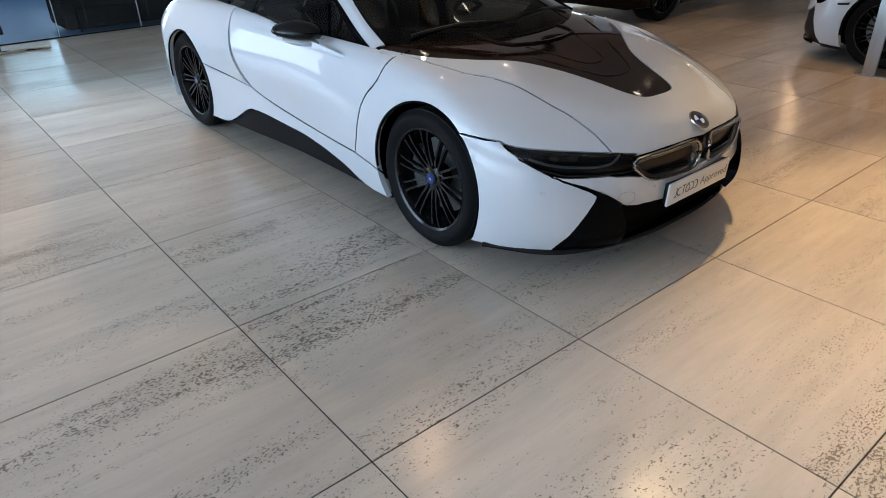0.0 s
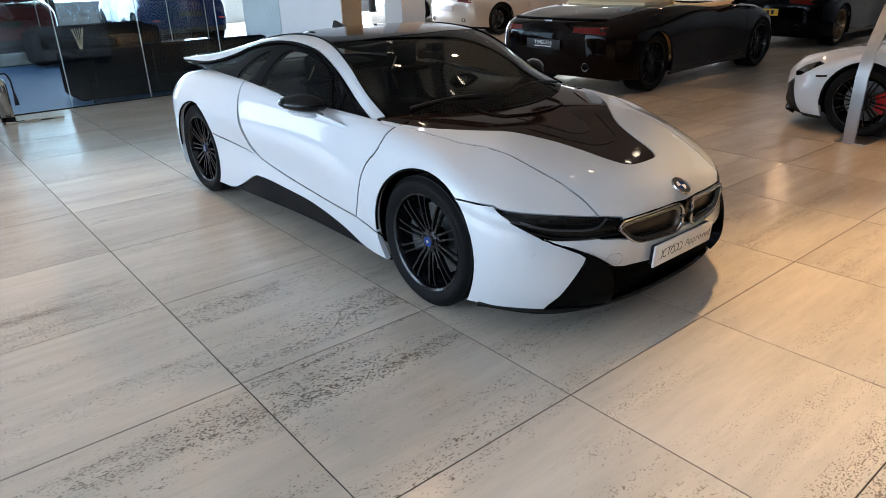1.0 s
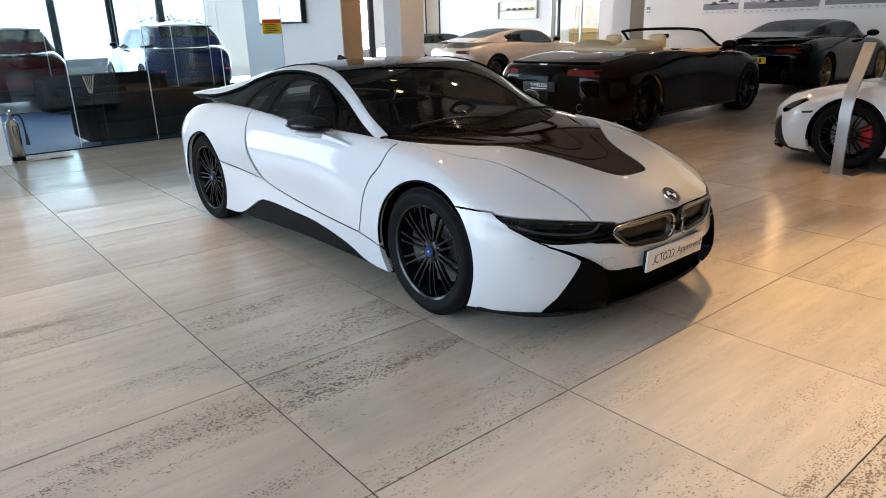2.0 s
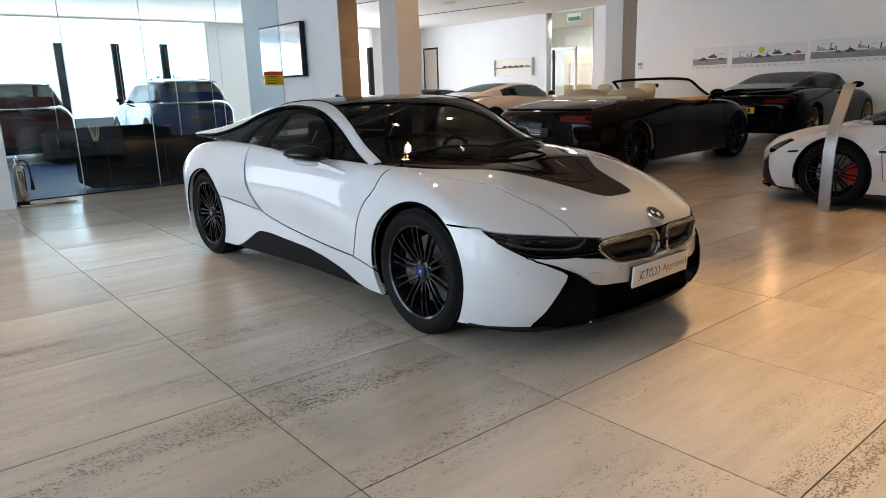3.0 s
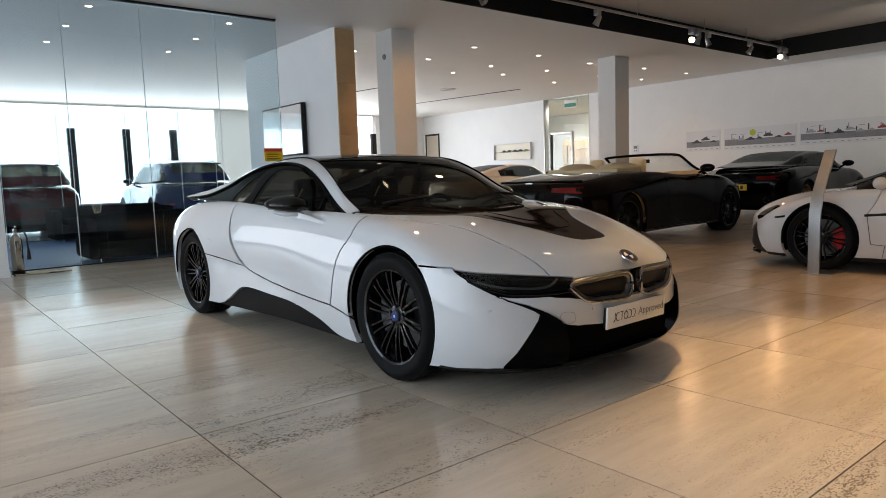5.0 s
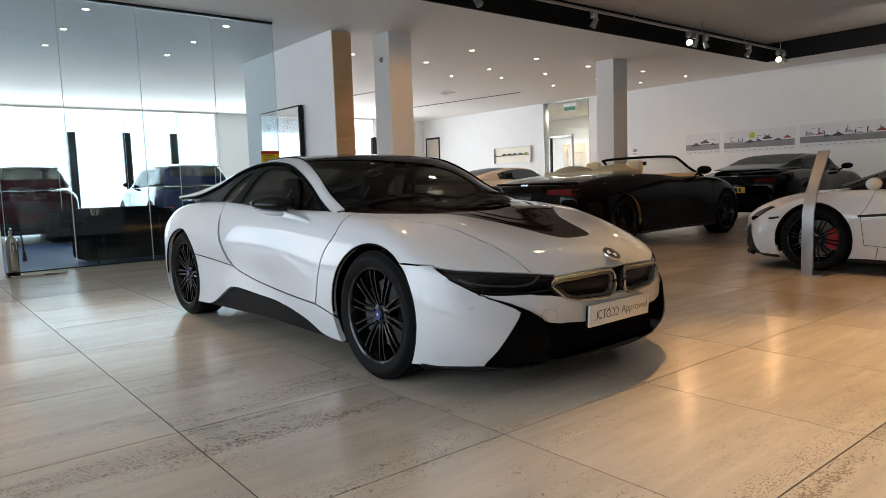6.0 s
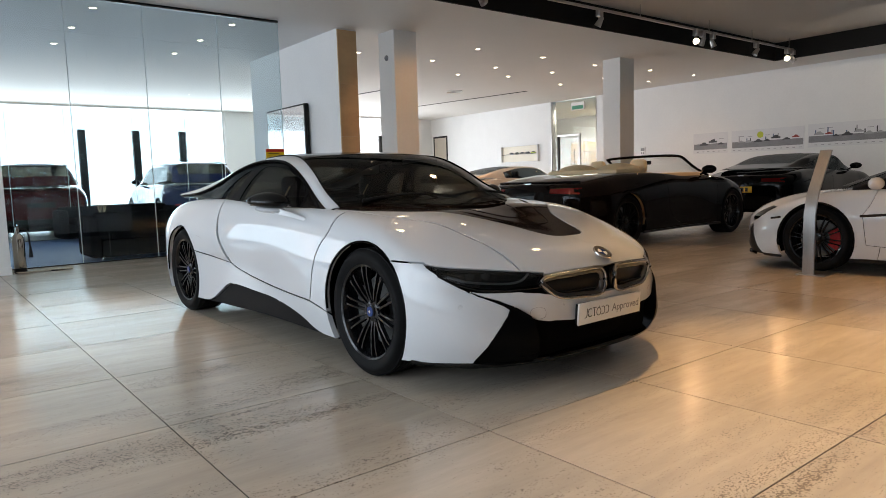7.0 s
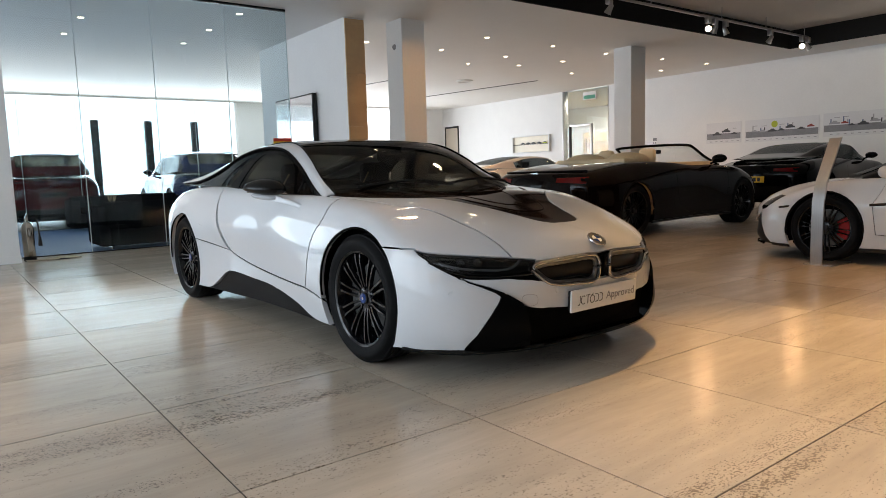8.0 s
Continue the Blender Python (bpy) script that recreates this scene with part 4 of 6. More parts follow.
    part("seat_piping", wire([(s * 0.36 - 0.20, 1.60, .62), (s * 0.36 - 0.20, 1.67, .80), (s * 0.36 - 0.15, 1.72, .96), (s * 0.36 - 0.09, 1.735, 1.04)], 0.006, 6), CREAM, car)

# dark bars under the bonnet's edges draw the shade in its shut lines
for s in (1, -1):
    pts = []
    for x, y in HOOD[2:-1]:
        spot, n, _, _ = skin.ray_cast(Vector((x, y, 3)), Vector((0, 0, -1)))
        pts.append((s * x, y, spot.z - 0.0065))
    part("joint_strip", wire([tuple(p) for p in hermite(pts, 0.04)], 0.0046, 6), CAVITY, car)

# raised edge of the vent in the bonnet's dark insert
rim = []
for x, y in ((-.30, .36), (-.275, .14), (-.235, .07), (-.12, .045), (0, .04), (.12, .045), (.235, .07), (.275, .14), (.30, .36)):
    spot, _, _, _ = skin.ray_cast(Vector((abs(x), y, 3)), Vector((0, 0, -1)))
    rim.append((x, y, spot.z + 0.002))
part("vent_edge", wire(rim, 0.0065, 6), CARBON, car)
for line in (((.56, .25), (.42, .04), (.27, -.16), (.17, -.33), (.10, -.42), (0, -.44)), ((.20, .02), (.14, -.14), (.07, -.27), (0, -.29))):
    rim = []
    for x, y in [(-x, y) for x, y in line] + [*line[-2::-1]]:
        spot, _, _, _ = skin.ray_cast(Vector((max(abs(x), 0.002), y, 3)), Vector((0, 0, -1)))
        rim.append((x, y, spot.z - 0.0022))
    part("bonnet_crease", wire([tuple(p) for p in hermite(rim, 0.05)], 0.0032, 6), CARBON, car)

place, n = at_front(0, .645)
n = Vector((0, -0.54, 0.84))
m = facing(place + n * 0.006 + Vector((0, 0.004, 0.003)), n) @ Matrix.Scale(1.12, 4)
badge = part("bonnet_badge", lathe([(0.0, 0.004), (0.040, 0.004), (0.0415, 0.0065), (0.0455, 0.0065), (0.047, 0.0)], 40, m), CHROME, car, "round blue and white roundel with a chrome rim")
part("badge_ring", lathe([(0.025, 0.0048), (0.0395, 0.0048), (0.0395, 0.003)], 40, m), INK, badge)
for k in range(4):
    seg = [(0.0, 0.0)] + [(0.0245 * math.cos(a), 0.0245 * math.sin(a)) for a in (math.pi / 2 * (k + i / 8) for i in range(9))]
    part("badge_quarter", prism(seg, 0.0008, m=m @ pose(0, 0, 0.0046)), PLATE if k % 2 else BLUE, badge)

plate = part("number_plate", block(-0.26, 0.26, -0.006, 0.006, -0.0565, 0.0565, 0.004), PLATE, car, "white dealer plate with dark lettering")
plate.matrix_basis = pose(0, -0.934, 0.366, 4, 0, 0)
part("plate_holder", block(-0.25, 0.25, 0.004, 0.028, -0.05, 0.05, 0.004), TRIM, car).matrix_basis = plate.matrix_basis
up = pose(0, -0.0066, 0, 90, 0, 0)
writing("Approved", 0.058, up @ pose(0.125, 0.0, 0), GREYINK, plate)
# the dealer's mark as plain shapes
for x, kind in ((-0.205, 0), (-0.172, 1), (-0.138, 2), (-0.103, 3), (-0.068, 4), (-0.035, 4)):
    r = 0.017
    if kind == 0:
        pts = [(0.008, 0.024), (0.008, -0.012), (0.002, -0.022), (-0.008, -0.022)]
    elif kind == 1:
        pts = [(r * math.cos(a), 1.25 * r * math.sin(a)) for a in np.linspace(0.9, 5.4, 12)]
    elif kind == 2:
        pts = [(-0.015, 0.022), (0.015, 0.022)]
    elif kind == 3:
        pts = [(0.006, 0.026)] + [(r * math.cos(a), -0.003 + 1.15 * r * math.sin(a)) for a in np.linspace(2.4, 8.6, 14)]
    else:
        pts = [(-0.012, 0.020)] + [(0.014 * math.cos(a), 1.45 * 0.014 * math.sin(a)) for a in np.linspace(1.4, -1.4, 9)] + [(-0.012, -0.020)]
    part("mark", wire([(x + a, -0.0062, b) for a, b in pts], 0.0022, 5), INK, plate)
    if kind == 2:
        part("mark", wire([(x, -0.0062, 0.022), (x, -0.0062, -0.022)], 0.0022, 5), INK, plate)

# splitter under the bumper
rail = [p for p in hermite([r[0] for r in body[:5]], 0.05, np.array(body[1][0]) * FLIP)]
rail = [(-p[0], p[1], p[2]) for p in rail[:0:-1]] + [tuple(p) for p in rail]
bm = bmesh.new()
rows = []
for i, p in enumerate(rail):
    a, b = Vector(rail[max(i - 1, 0)]), Vector(rail[min(i + 1, len(rail) - 1)])
    t = (b - a).normalized()
    o = Vector((t.y, -t.x, 0))
    q = Vector((p[0], p[1], 0.150))
    rows.append([bm.verts.new(q + o * d + Vector((0, 0, h))) for d, h in ((-0.10, 0.012), (0.006, 0.012), (0.016, 0.002), (0.010, -0.010), (-0.10, -0.012))])
for a, b in zip(rows, rows[1:]):
    for i in range(5):
        bm.faces.new((a[i], a[(i + 1) % 5], b[(i + 1) % 5], b[i]))
bmesh.ops.recalc_face_normals(bm, faces=bm.faces[:])
part("front_splitter", bm, GLOSS, car, "gloss black lip under the front bumper")
part("lower_intake", block(-0.50, 0.50, -0.82, -0.70, 0.16, 0.46, 0.02), CAVITY, car)

# cabin fittings
dash = block(-0.70, 0.70, 0.62, 1.0, 0.62, 0.86, 0.06)
part("dashboard", dash, CABIN, car, "black dashboard")
part("cowl", block(-0.72, 0.72, 0.36, 0.66, 0.80, 0.885, 0.03), CABIN, car)
part("steering_wheel", wire([(0.36 + 0.17 * math.cos(a), 1.03 + 0.06 * math.sin(a), 0.80 + 0.16 * math.sin(a)) for a in (2 * math.pi * k / 28 for k in range(28))], 0.015, 8, closed=True), CABIN, car)
part("bulkhead", block(-0.70, 0.70, 2.0, 2.1, 0.30, 0.98, 0.05), CABIN, car)
part("cabin_floor", block(-0.80, 0.80, 0.5, 2.1, 0.20, 0.28, 0.02), CABIN, car)
for s in (1, -1):
    part("door_card", block(s * 0.80 - 0.03, s * 0.80 + 0.03, 0.6, 2.0, 0.25, 0.87, 0.02), CABIN, car)
part("rear_view_mirror", block(-0.11, 0.11, 0.98, 1.01, 1.115, 1.18, 0.012), GLOSS, car)
part("mirror_stalk", block(-0.05, 0.05, 0.92, 0.99, 1.16, 1.215, 0.012), TRIM, car)
for x0, x1, y0, y1 in ((-0.62, 0.02, 0.44, 0.30), (0.02, 0.60, 0.345, 0.42)):
    p0, p1 = Vector((x0, y0, 0.945)), Vector((x1, y1, 0.945))
    pts = [p0.lerp(p1, k / 6) + Vector((0, 0, 0.030 * math.sin(math.pi * k / 6))) for k in range(7)]
    part("wiper", wire(pts, 0.009, 6), TRIM, car)
fin = bmesh.new()
prof = [(1.98, 1.262), (2.16, 1.242), (2.155, 1.30), (2.13, 1.305)]
rows = [[fin.verts.new((x * w_, y, z)) for (y, z), w_ in zip(prof, (1.0, 1.0, 0.25, 0.2))] for x in (-0.022, 0.022)]
fin.faces.new(rows[0])
fin.faces.new(rows[1][::-1])
for i in range(4):
    fin.faces.new((rows[0][i], rows[1][i], rows[1][(i + 1) % 4], rows[0][(i + 1) % 4]))
bmesh.ops.recalc_face_normals(fin, faces=fin.faces[:])
bmesh.ops.bevel(fin, geom=fin.edges[:], offset=0.004, segments=2, affect="EDGES")
part("aerial_fin", fin, GLOSS, car)

# ---- the other cars ----


def rows_of(P, step):
    """Which gap between control rows each sampled row of hermite() belongs to."""
    P, out = np.asarray(P, float), []
    for i in range(len(P) - 1):
        out += [i] * max(2, int(round(np.linalg.norm(P[i + 1] - P[i], axis=-1).mean() / step)))
    return out


def remap(net, ys, zs, xs=1.0):
    """A net stretched along and upwards by pairs of (old, new)."""
    net = np.array(net, float)
    y = np.interp(net[..., 1], [a for a, _ in ys], [b for _, b in ys])
    z = np.interp(net[..., 2], [a for a, _ in zs], [b for _, b in zs])
    return np.stack([net[..., 0] * xs, y, z], -1)


def faces_bm(g, pick, mirror, thick=0.0):
    """The cells (i, j) of a grid that pick() admits, on one side or both."""
    bm = bmesh.new()
    made = {}

    def v(i, j):
        if (i, j) not in made:
            made[i, j] = bm.verts.new(g[i, j])
        return made[i, j]
    for i in range(g.shape[0] - 1):
        for j in range(g.shape[1] - 1):
            if pick(i, j):
                try:
                    bm.faces.new((v(i, j), v(i, j + 1), v(i + 1, j + 1), v(i + 1, j)))
                except ValueError:
                    pass
    bmesh.ops.remove_doubles(bm, verts=bm.verts[:], dist=2e-4)
    bmesh.ops.recalc_face_normals(bm, faces=bm.faces[:])
    if bm.faces and sum(f.normal.z * f.calc_area() + f.normal.x * f.calc_area() for f in bm.faces) < 0:
        bmesh.ops.reverse_faces(bm, faces=bm.faces[:])
    if mirror < 0 or mirror == 0:
        two = bm.copy()
        bmesh.ops.scale(two, vec=(-1, 1, 1), verts=two.verts[:])
        bmesh.ops.reverse_faces(two, faces=two.faces[:])
        if mirror < 0:
            bm.free()
            return two
        merge(bm, two)
        bmesh.ops.remove_doubles(bm, verts=[q for q in bm.verts if abs(q.co.x) < 2e-4], dist=4e-4)
    return bm


def car_shell(ob, net, paint, axles, arch, door, lamp=None, lamp_material=None, trim_below=0.0, deck=None, fine=0.06, nose=None):
    """Body panels of a car: wings, doors, rear, bonnet, with round wheel arches."""
    bm = grid_mesh(loft(net, fine, fine * 0.8, (True, True)))
    bmesh.ops.recalc_face_normals(bm, faces=bm.faces[:])
    if sum(f.normal.z for f in bm.faces) < 0:
        bmesh.ops.reverse_faces(bm, faces=bm.faces[:])
    tree = BVHTree.FromBMesh(bm)
    for a in axles:
        cut(bm, circle(a, arch, 32), AY, AZ, lambda q: q.x > 0.5, True)
    cut(bm, door, AY, AZ, lambda q: q.x > 0.55)
    if lamp:
        cut(bm, lamp, CORNER, AZ, lambda q: q.y < -0.2 and q.x > 0.25, True)
    if nose:
        cut(bm, nose, CORNER, AZ, lambda q: q.y < -0.3, True)
    if trim_below:
        cut(bm, [(-2, trim_below), (6, trim_below)], AY, AZ, lambda q: True)
    if deck:
        cut(bm, deck, AX, AY, lambda q: q.z > 0.7, True)
    poly = door + [(door[-1][0], 3), (door[0][0], 3)]
    sets = {}
    for f in bm.faces:
        c = f.calc_center_median()
        corner = (c.x * 0.7413 + c.y * 0.6712, c.z)
        if c.x > 0.5 and any(math.dist((c.y, c.z), a) < arch - 0.001 for a in axles):
            continue
        if deck and c.z > 0.7 and inside((c.x, c.y), deck):
            continue
        if lamp and c.y < -0.2 and c.x > 0.25 and inside(corner, lamp):
            k = "headlight"
        elif nose and c.y < -0.3 and inside(corner, nose):
            k = "intake"
        elif trim_below and c.z < trim_below:
            k = "front_skirt" if c.y < axles[0][0] else "rear_skirt" if c.y > axles[1][0] else "side_skirt"
        elif c.x > 0.55 and inside((c.y, c.z), poly):
            k = "door"
        elif c.y < (door[0][0] + 0.05):
            k = "front_body"
        else:
            k = "rear_body"
        sets.setdefault(k, []).append(f)
    for k, fs in sets.items():
        if k in ("door", "headlight", "side_skirt"):
            for s in (1, -1):
                part(k, panel(bm, fs, s, gap=0.003), {"door": paint, "side_skirt": TRIM}.get(k, lamp_material or GLOSS), ob)
        else:
            part(k, panel(bm, fs, 0, gap=0.003, lip=0.010, push=0.02 if k == "intake" else 0.0), TRIM if k in ("front_skirt", "rear_skirt", "intake") else paint, ob)
    bm.free()
    for y, z in axles:
        for s in (1, -1):
            pts = []
            for k in range(25):
                a = math.pi * (-0.06 + 1.12 * k / 24)
                q, _, _, _ = tree.ray_cast(Vector((3, y + (arch - 0.005) * math.cos(a), z + (arch - 0.005) * math.sin(a))), Vector((-1, 0, 0)))
                if q:
                    pts.append((s * (q.x - 0.012), q.y, q.z))
            # dark bar added over the arch lip to hide its bright reflection
            part("arch_lip_cover", wire(pts, 0.013, 6), SKIRT, ob)
        wheel_well(ob, y, z, arch - 0.009, 0.50, 0.905)
    part("floor_pan", block(-0.70, 0.70, axles[0][0] - 0.4, axles[1][0] + 0.4, 0.14, 0.24, 0.02), CAVITY, ob)
    return tree


def car_cabin(ob, net, paint, pane, front, back, sides=(1, 99), fine=0.07):
    """Roof, screens and side windows along the rails of a cabin net: front and back are the ribs where roof begins and ends."""
    g = loft(net, fine, fine, (False, False))
    ri, rj = rows_of(net, fine), rows_of(np.swapaxes(hermite(np.asarray(net, float), fine), 0, 1), fine)
    last = len(net) - 2
    sides = (sides[0], min(sides[1], last - 1))
    part("windscreen", faces_bm(g, lambda i, j: rj[j] >= 3 and ri[i] < front, 0), pane, ob)
    part("rear_window", faces_bm(g, lambda i, j: rj[j] >= 3 and ri[i] >= back and ri[i] < last, 0), pane, ob)
    part("roof", faces_bm(g, lambda i, j: rj[j] >= 3 and front <= ri[i] < back, 0), paint, ob)
    part("tail_panel", faces_bm(g, lambda i, j: rj[j] >= 3 and ri[i] >= last, 0), paint, ob)
    for s in (1, -1):
        part("roof_rail", faces_bm(g, lambda i, j: rj[j] in (1, 2) or (rj[j] == 0 and not sides[0] <= ri[i] <= sides[1]), s), paint, ob)
        part("side_window", faces_bm(g, lambda i, j: rj[j] == 0 and sides[0] <= ri[i] <= sides[1], s), pane, ob)


def car_wheels(ob, axles, track, radius, width, rim, spokes, material, caliper=None, twin=True):
    for y, _ in axles:
        for s in (1, -1):
            wheel(ob, s * track, y, radius, width, rim, spokes, s, caliper, material, None, twin, turn=13)


def car_interior(ob, belt, top, rear):
    """Dark seats, tub and rear shelf behind the windows of a closed car."""
    part("tub", block(-0.64, 0.64, 0.55, rear, belt - 0.42, belt - 0.34, 0.02), CABIN, ob)
    part("dashboard", block(-0.68, 0.68, 0.50, 0.85, belt - 0.34, belt - 0.02, 0.05), CABIN, ob)
    part("rear_shelf", block(-0.60, 0.60, rear - 0.55, rear, belt - 0.14, belt + 0.01, 0.04), CABIN, ob)
    for s in (1, -1):
        part("door_card", block(s * 0.71 - 0.03, s * 0.71 + 0.03, 0.6, rear - 0.3, belt - 0.42, belt - 0.03, 0.02), CABIN, ob)
        part("seat", block(s * 0.34 - 0.22, s * 0.34 + 0.22, 1.52, 1.66, belt - 0.34, belt + 0.08, 0.05), CABIN, ob)
        part("headrest", block(s * 0.34 - 0.12, s * 0.34 + 0.12, 1.56, 1.65, belt + 0.06, top, 0.035), CABIN, ob)


def door_mirror(ob, x, y, z, material):
    for s in (1, -1):
        bm = bmesh.new()
        bmesh.ops.create_uvsphere(bm, u_segments=16, v_segments=10, radius=1)
        bm.transform(pose(s * (x + 0.09), y, z + 0.03, 0, 0, 0) @ Matrix.Diagonal((0.115, 0.065, 0.062, 1)))
        wire([(s * (x - 0.06), y - 0.03, z - 0.04), (s * (x + 0.04), y, z + 0.0)], 0.018, 8, bm=bm)
        part("door_mirror", bm, material, ob)


def winged_badge(ob, m, material, size=0.13):
    """A small winged emblem as a plain shape."""
    pts = [(-size / 2, 0.014), (-0.016, 0.012), (0, 0.016), (0.016, 0.012), (size / 2, 0.014), (size * 0.36, -0.008), (0.014, -0.018), (-0.014, -0.018), (-size * 0.36, -0.008)]
    part("badge", prism(pts, 0.004, m=m), material, ob)


BLACKCAR = mat("black_car_paint", (0.0025, 0.0022, 0.0025), 0.04, spec=0.16, grain=0.2, scale=500)
BROWNBLACK = mat("deep_brown_black_car_paint", (0.005, 0.0025, 0.002), 0.04, spec=0.16, grain=0.2, scale=500)
SILVER = mat("champagne_car_paint", (0.62, 0.55, 0.48), 0.26, 0.35, coat=1.0, grain=0.05, scale=500)
NAVY = mat("navy_car_paint", (0.006, 0.016, 0.085), 0.08, spec=0.2, grain=0.15, scale=500)
MAROON = mat("dark_red_car_paint", (0.085, 0.010, 0.009), 0.08, spec=0.2, grain=0.15, scale=500)
PALE = mat("pale_car_paint", (0.66, 0.70, 0.72), 0.2, 0.3, coat=1.0, grain=0.04, scale=500)
TAIL = mat("red_tail_lamp", (0.22, 0.006, 0.006), 0.12, coat=1.0)
BRONZE = mat("bronze_rim", (0.30, 0.20, 0.11), 0.28, 0.9)

GT_Y = ((-.965, -.90), (0, 0), (2.8, 2.80), (3.71, 3.78))
GT_Z = ((.14, .16), (.35, .34), (.60, .62), (.76, .79), (.90, .90), (.965, .985))
GT_AXLES = ((0.0, 0.345), (2.80, 0.352))
GT_DOOR = smooth_line([(.42, .90), (.46, .70), (.52, .45), (.60, .27)], 0.08) + smooth_line([(.75, .25), (1.55, .27), (1.75, .40), (1.85, .62), (1.88, .96)], 0.08)
GT_CABIN = [
    ((.835, .42, .850), (.80, .44, .880), (.77, .45, .900), (.72, .42, .915), (.40, .22, .925), (0, .14, .925)),
    ((.835, .85, .895), (.755, .80, .990), (.725, .78, 1.030), (.675, .76, 1.045), (.37, .58, 1.070), (0, .50, 1.070)),
    ((.83, 1.20, .915), (.715, 1.10, 1.165), (.68, 1.08, 1.190), (.62, 1.06, 1.205), (.34, .95, 1.225), (0, .90, 1.230)),
    ((.825, 1.55, .925), (.690, 1.50, 1.215), (.65, 1.50, 1.245), (.58, 1.50, 1.260), (.32, 1.45, 1.280), (0, 1.42, 1.285)),
    ((.82, 1.90, .940), (.690, 1.90, 1.200), (.64, 1.90, 1.235), (.57, 1.90, 1.250), (.32, 1.90, 1.270), (0, 1.90, 1.275)),
    ((.80, 2.30, .960), (.70, 2.32, 1.110), (.63, 2.35, 1.165), (.55, 2.35, 1.185), (.32, 2.35, 1.200), (0, 2.35, 1.205)),
    ((.76, 2.75, .975), (.70, 2.78, 1.000), (.62, 2.85, 1.055), (.54, 2.85, 1.070), (.32, 2.90, 1.075), (0, 2.90, 1.080)),
    ((.66, 3.30, .975), (.62, 3.35, .980), (.57, 3.38, .985), (.50, 3.40, .990), (.30, 3.42, .992), (0, 3.44, .995)),
]


def tail_fittings(ob, tree, length, lamp_y, plate_text=False, plate_material=None, exhaust=True):
    """Tail lamps, badge, plate and exhausts on the tail, each laid on the body."""
    def on_tail(x, z, out=0.0):
        place, n, _, _ = tree.ray_cast(Vector((abs(x), 9, z)), Vector((0, -1, 0)))
        n = n if n.y > 0 else -n
        return Vector((x, place.y + out, z))
    for s in (1, -1):
        bm = bmesh.new()
        up, low = [], []
        for x in (.40, .50, .60, .68, .74, .78):
            up.append(bm.verts.new(on_tail(s * x, .80 + 0.02 * (x - .4), 0.006)))
            low.append(bm.verts.new(on_tail(s * x, .745 - 0.05 * (x - .4), 0.006)))
        for a, b, c, d in zip(up, up[1:], low[1:], low):
            bm.faces.new((a, b, c, d))
        bmesh.ops.solidify(bm, geom=bm.faces[:], thickness=0.008)
        bmesh.ops.recalc_face_normals(bm, faces=bm.faces[:])
        part("tail_lamp", bm, TAIL, ob, "dark red tail lamp")
        if exhaust:
            p = on_tail(s * .58, .36, 0.0)
            part("exhaust", lathe([(0.042, 0.0), (0.048, 0.0), (0.050, 0.01), (0.050, -0.12), (0.042, -0.12), (0.042, 0.0)], 24, pose(p.x, p.y + 0.02, p.z, -90, 0, 0)), CHROME, ob)
    p = on_tail(0, .86, 0.008)
    winged_badge(ob, pose(p.x, p.y, p.z, 90, 0, 180), CHROME)
    p = on_tail(0, .60, 0.004)
    if plate_material:
        pl = part("number_plate", block(-0.26, 0.26, -0.005, 0.005, -0.056, 0.056, 0.003), plate_material, ob)
        pl.matrix_basis = pose(p.x, p.y + 0.012, p.z, 0, 0, 180)
        return pl
    return None


# black convertible with cream leather
conv = empty("convertible_car", pose(8.22, 6.48, 0, 0, 0, 92) @ Matrix.Scale(1.11, 4) @ pose(0, -2.80, 0), "glossy black convertible with its roof down and cream leather seats", "car")
OPENING = [(0, .40), (.40, .46), (.68, .62), (.725, 1.0), (.725, 1.75), (.68, 2.25), (.55, 2.50), (0, 2.55)]
tree = car_shell(conv, remap(body, GT_Y, GT_Z), BROWNBLACK, GT_AXLES, 0.375, GT_DOOR, trim_below=0.20, deck=OPENING + [(-.05, 2.55), (-.05, .40)])
car_wheels(conv, GT_AXLES, 0.795, 0.345, 0.26, 0.262, 10, RIM, DISC)
door_mirror(conv, 0.86, 0.78, 0.97, BLACKCAR)
pl = tail_fittings(conv, tree, 0, 0, plate_material=mat("black_plate_plastic", (0.01, 0.011, 0.014), 0.3))
writing("TIMELESS", 0.060, pose(0, -0.0056, 0.016, 90, 0, 0), PLATE, pl, spacing=1.15)
part("small_print", block(-0.13, 0.13, -0.0058, -0.005, -0.030, -0.018), PLATE, pl)
g = loft(GT_CABIN[:4], 0.05, 0.05, (False, False))
gj = rows_of(np.swapaxes(hermite(np.asarray(GT_CABIN[:4], float), 0.05), 0, 1), 0.05)
gi = rows_of(GT_CABIN[:4], 0.05)
part("windscreen", faces_bm(g, lambda i, j: gj[j] >= 3 and gi[i] < 2, 0), glass("pale_car_glass", (0.90, 0.92, 0.90)), conv)
cols = [k for k, v in enumerate(gj) if v == 2]
edge = [g[i, cols[len(cols) // 2]] for i in range(len([1 for v in gi if v < 2]) + 1)]
over = [g[len([1 for v in gi if v < 2]), j] for j in range(cols[len(cols) // 2], g.shape[1])]
rail = [Vector(p) for p in edge] + [Vector(p) for p in over[1:]]
rail = rail + [Vector((-p.x, p.y, p.z)) for p in rail[-2::-1]]
part("windscreen_frame", wire(rail, 0.020, 8), BLACKCAR, conv)
part("inner_mirror", block(-0.11, 0.11, 0.98, 1.01, 1.10, 1.16, 0.012), CABIN, conv)
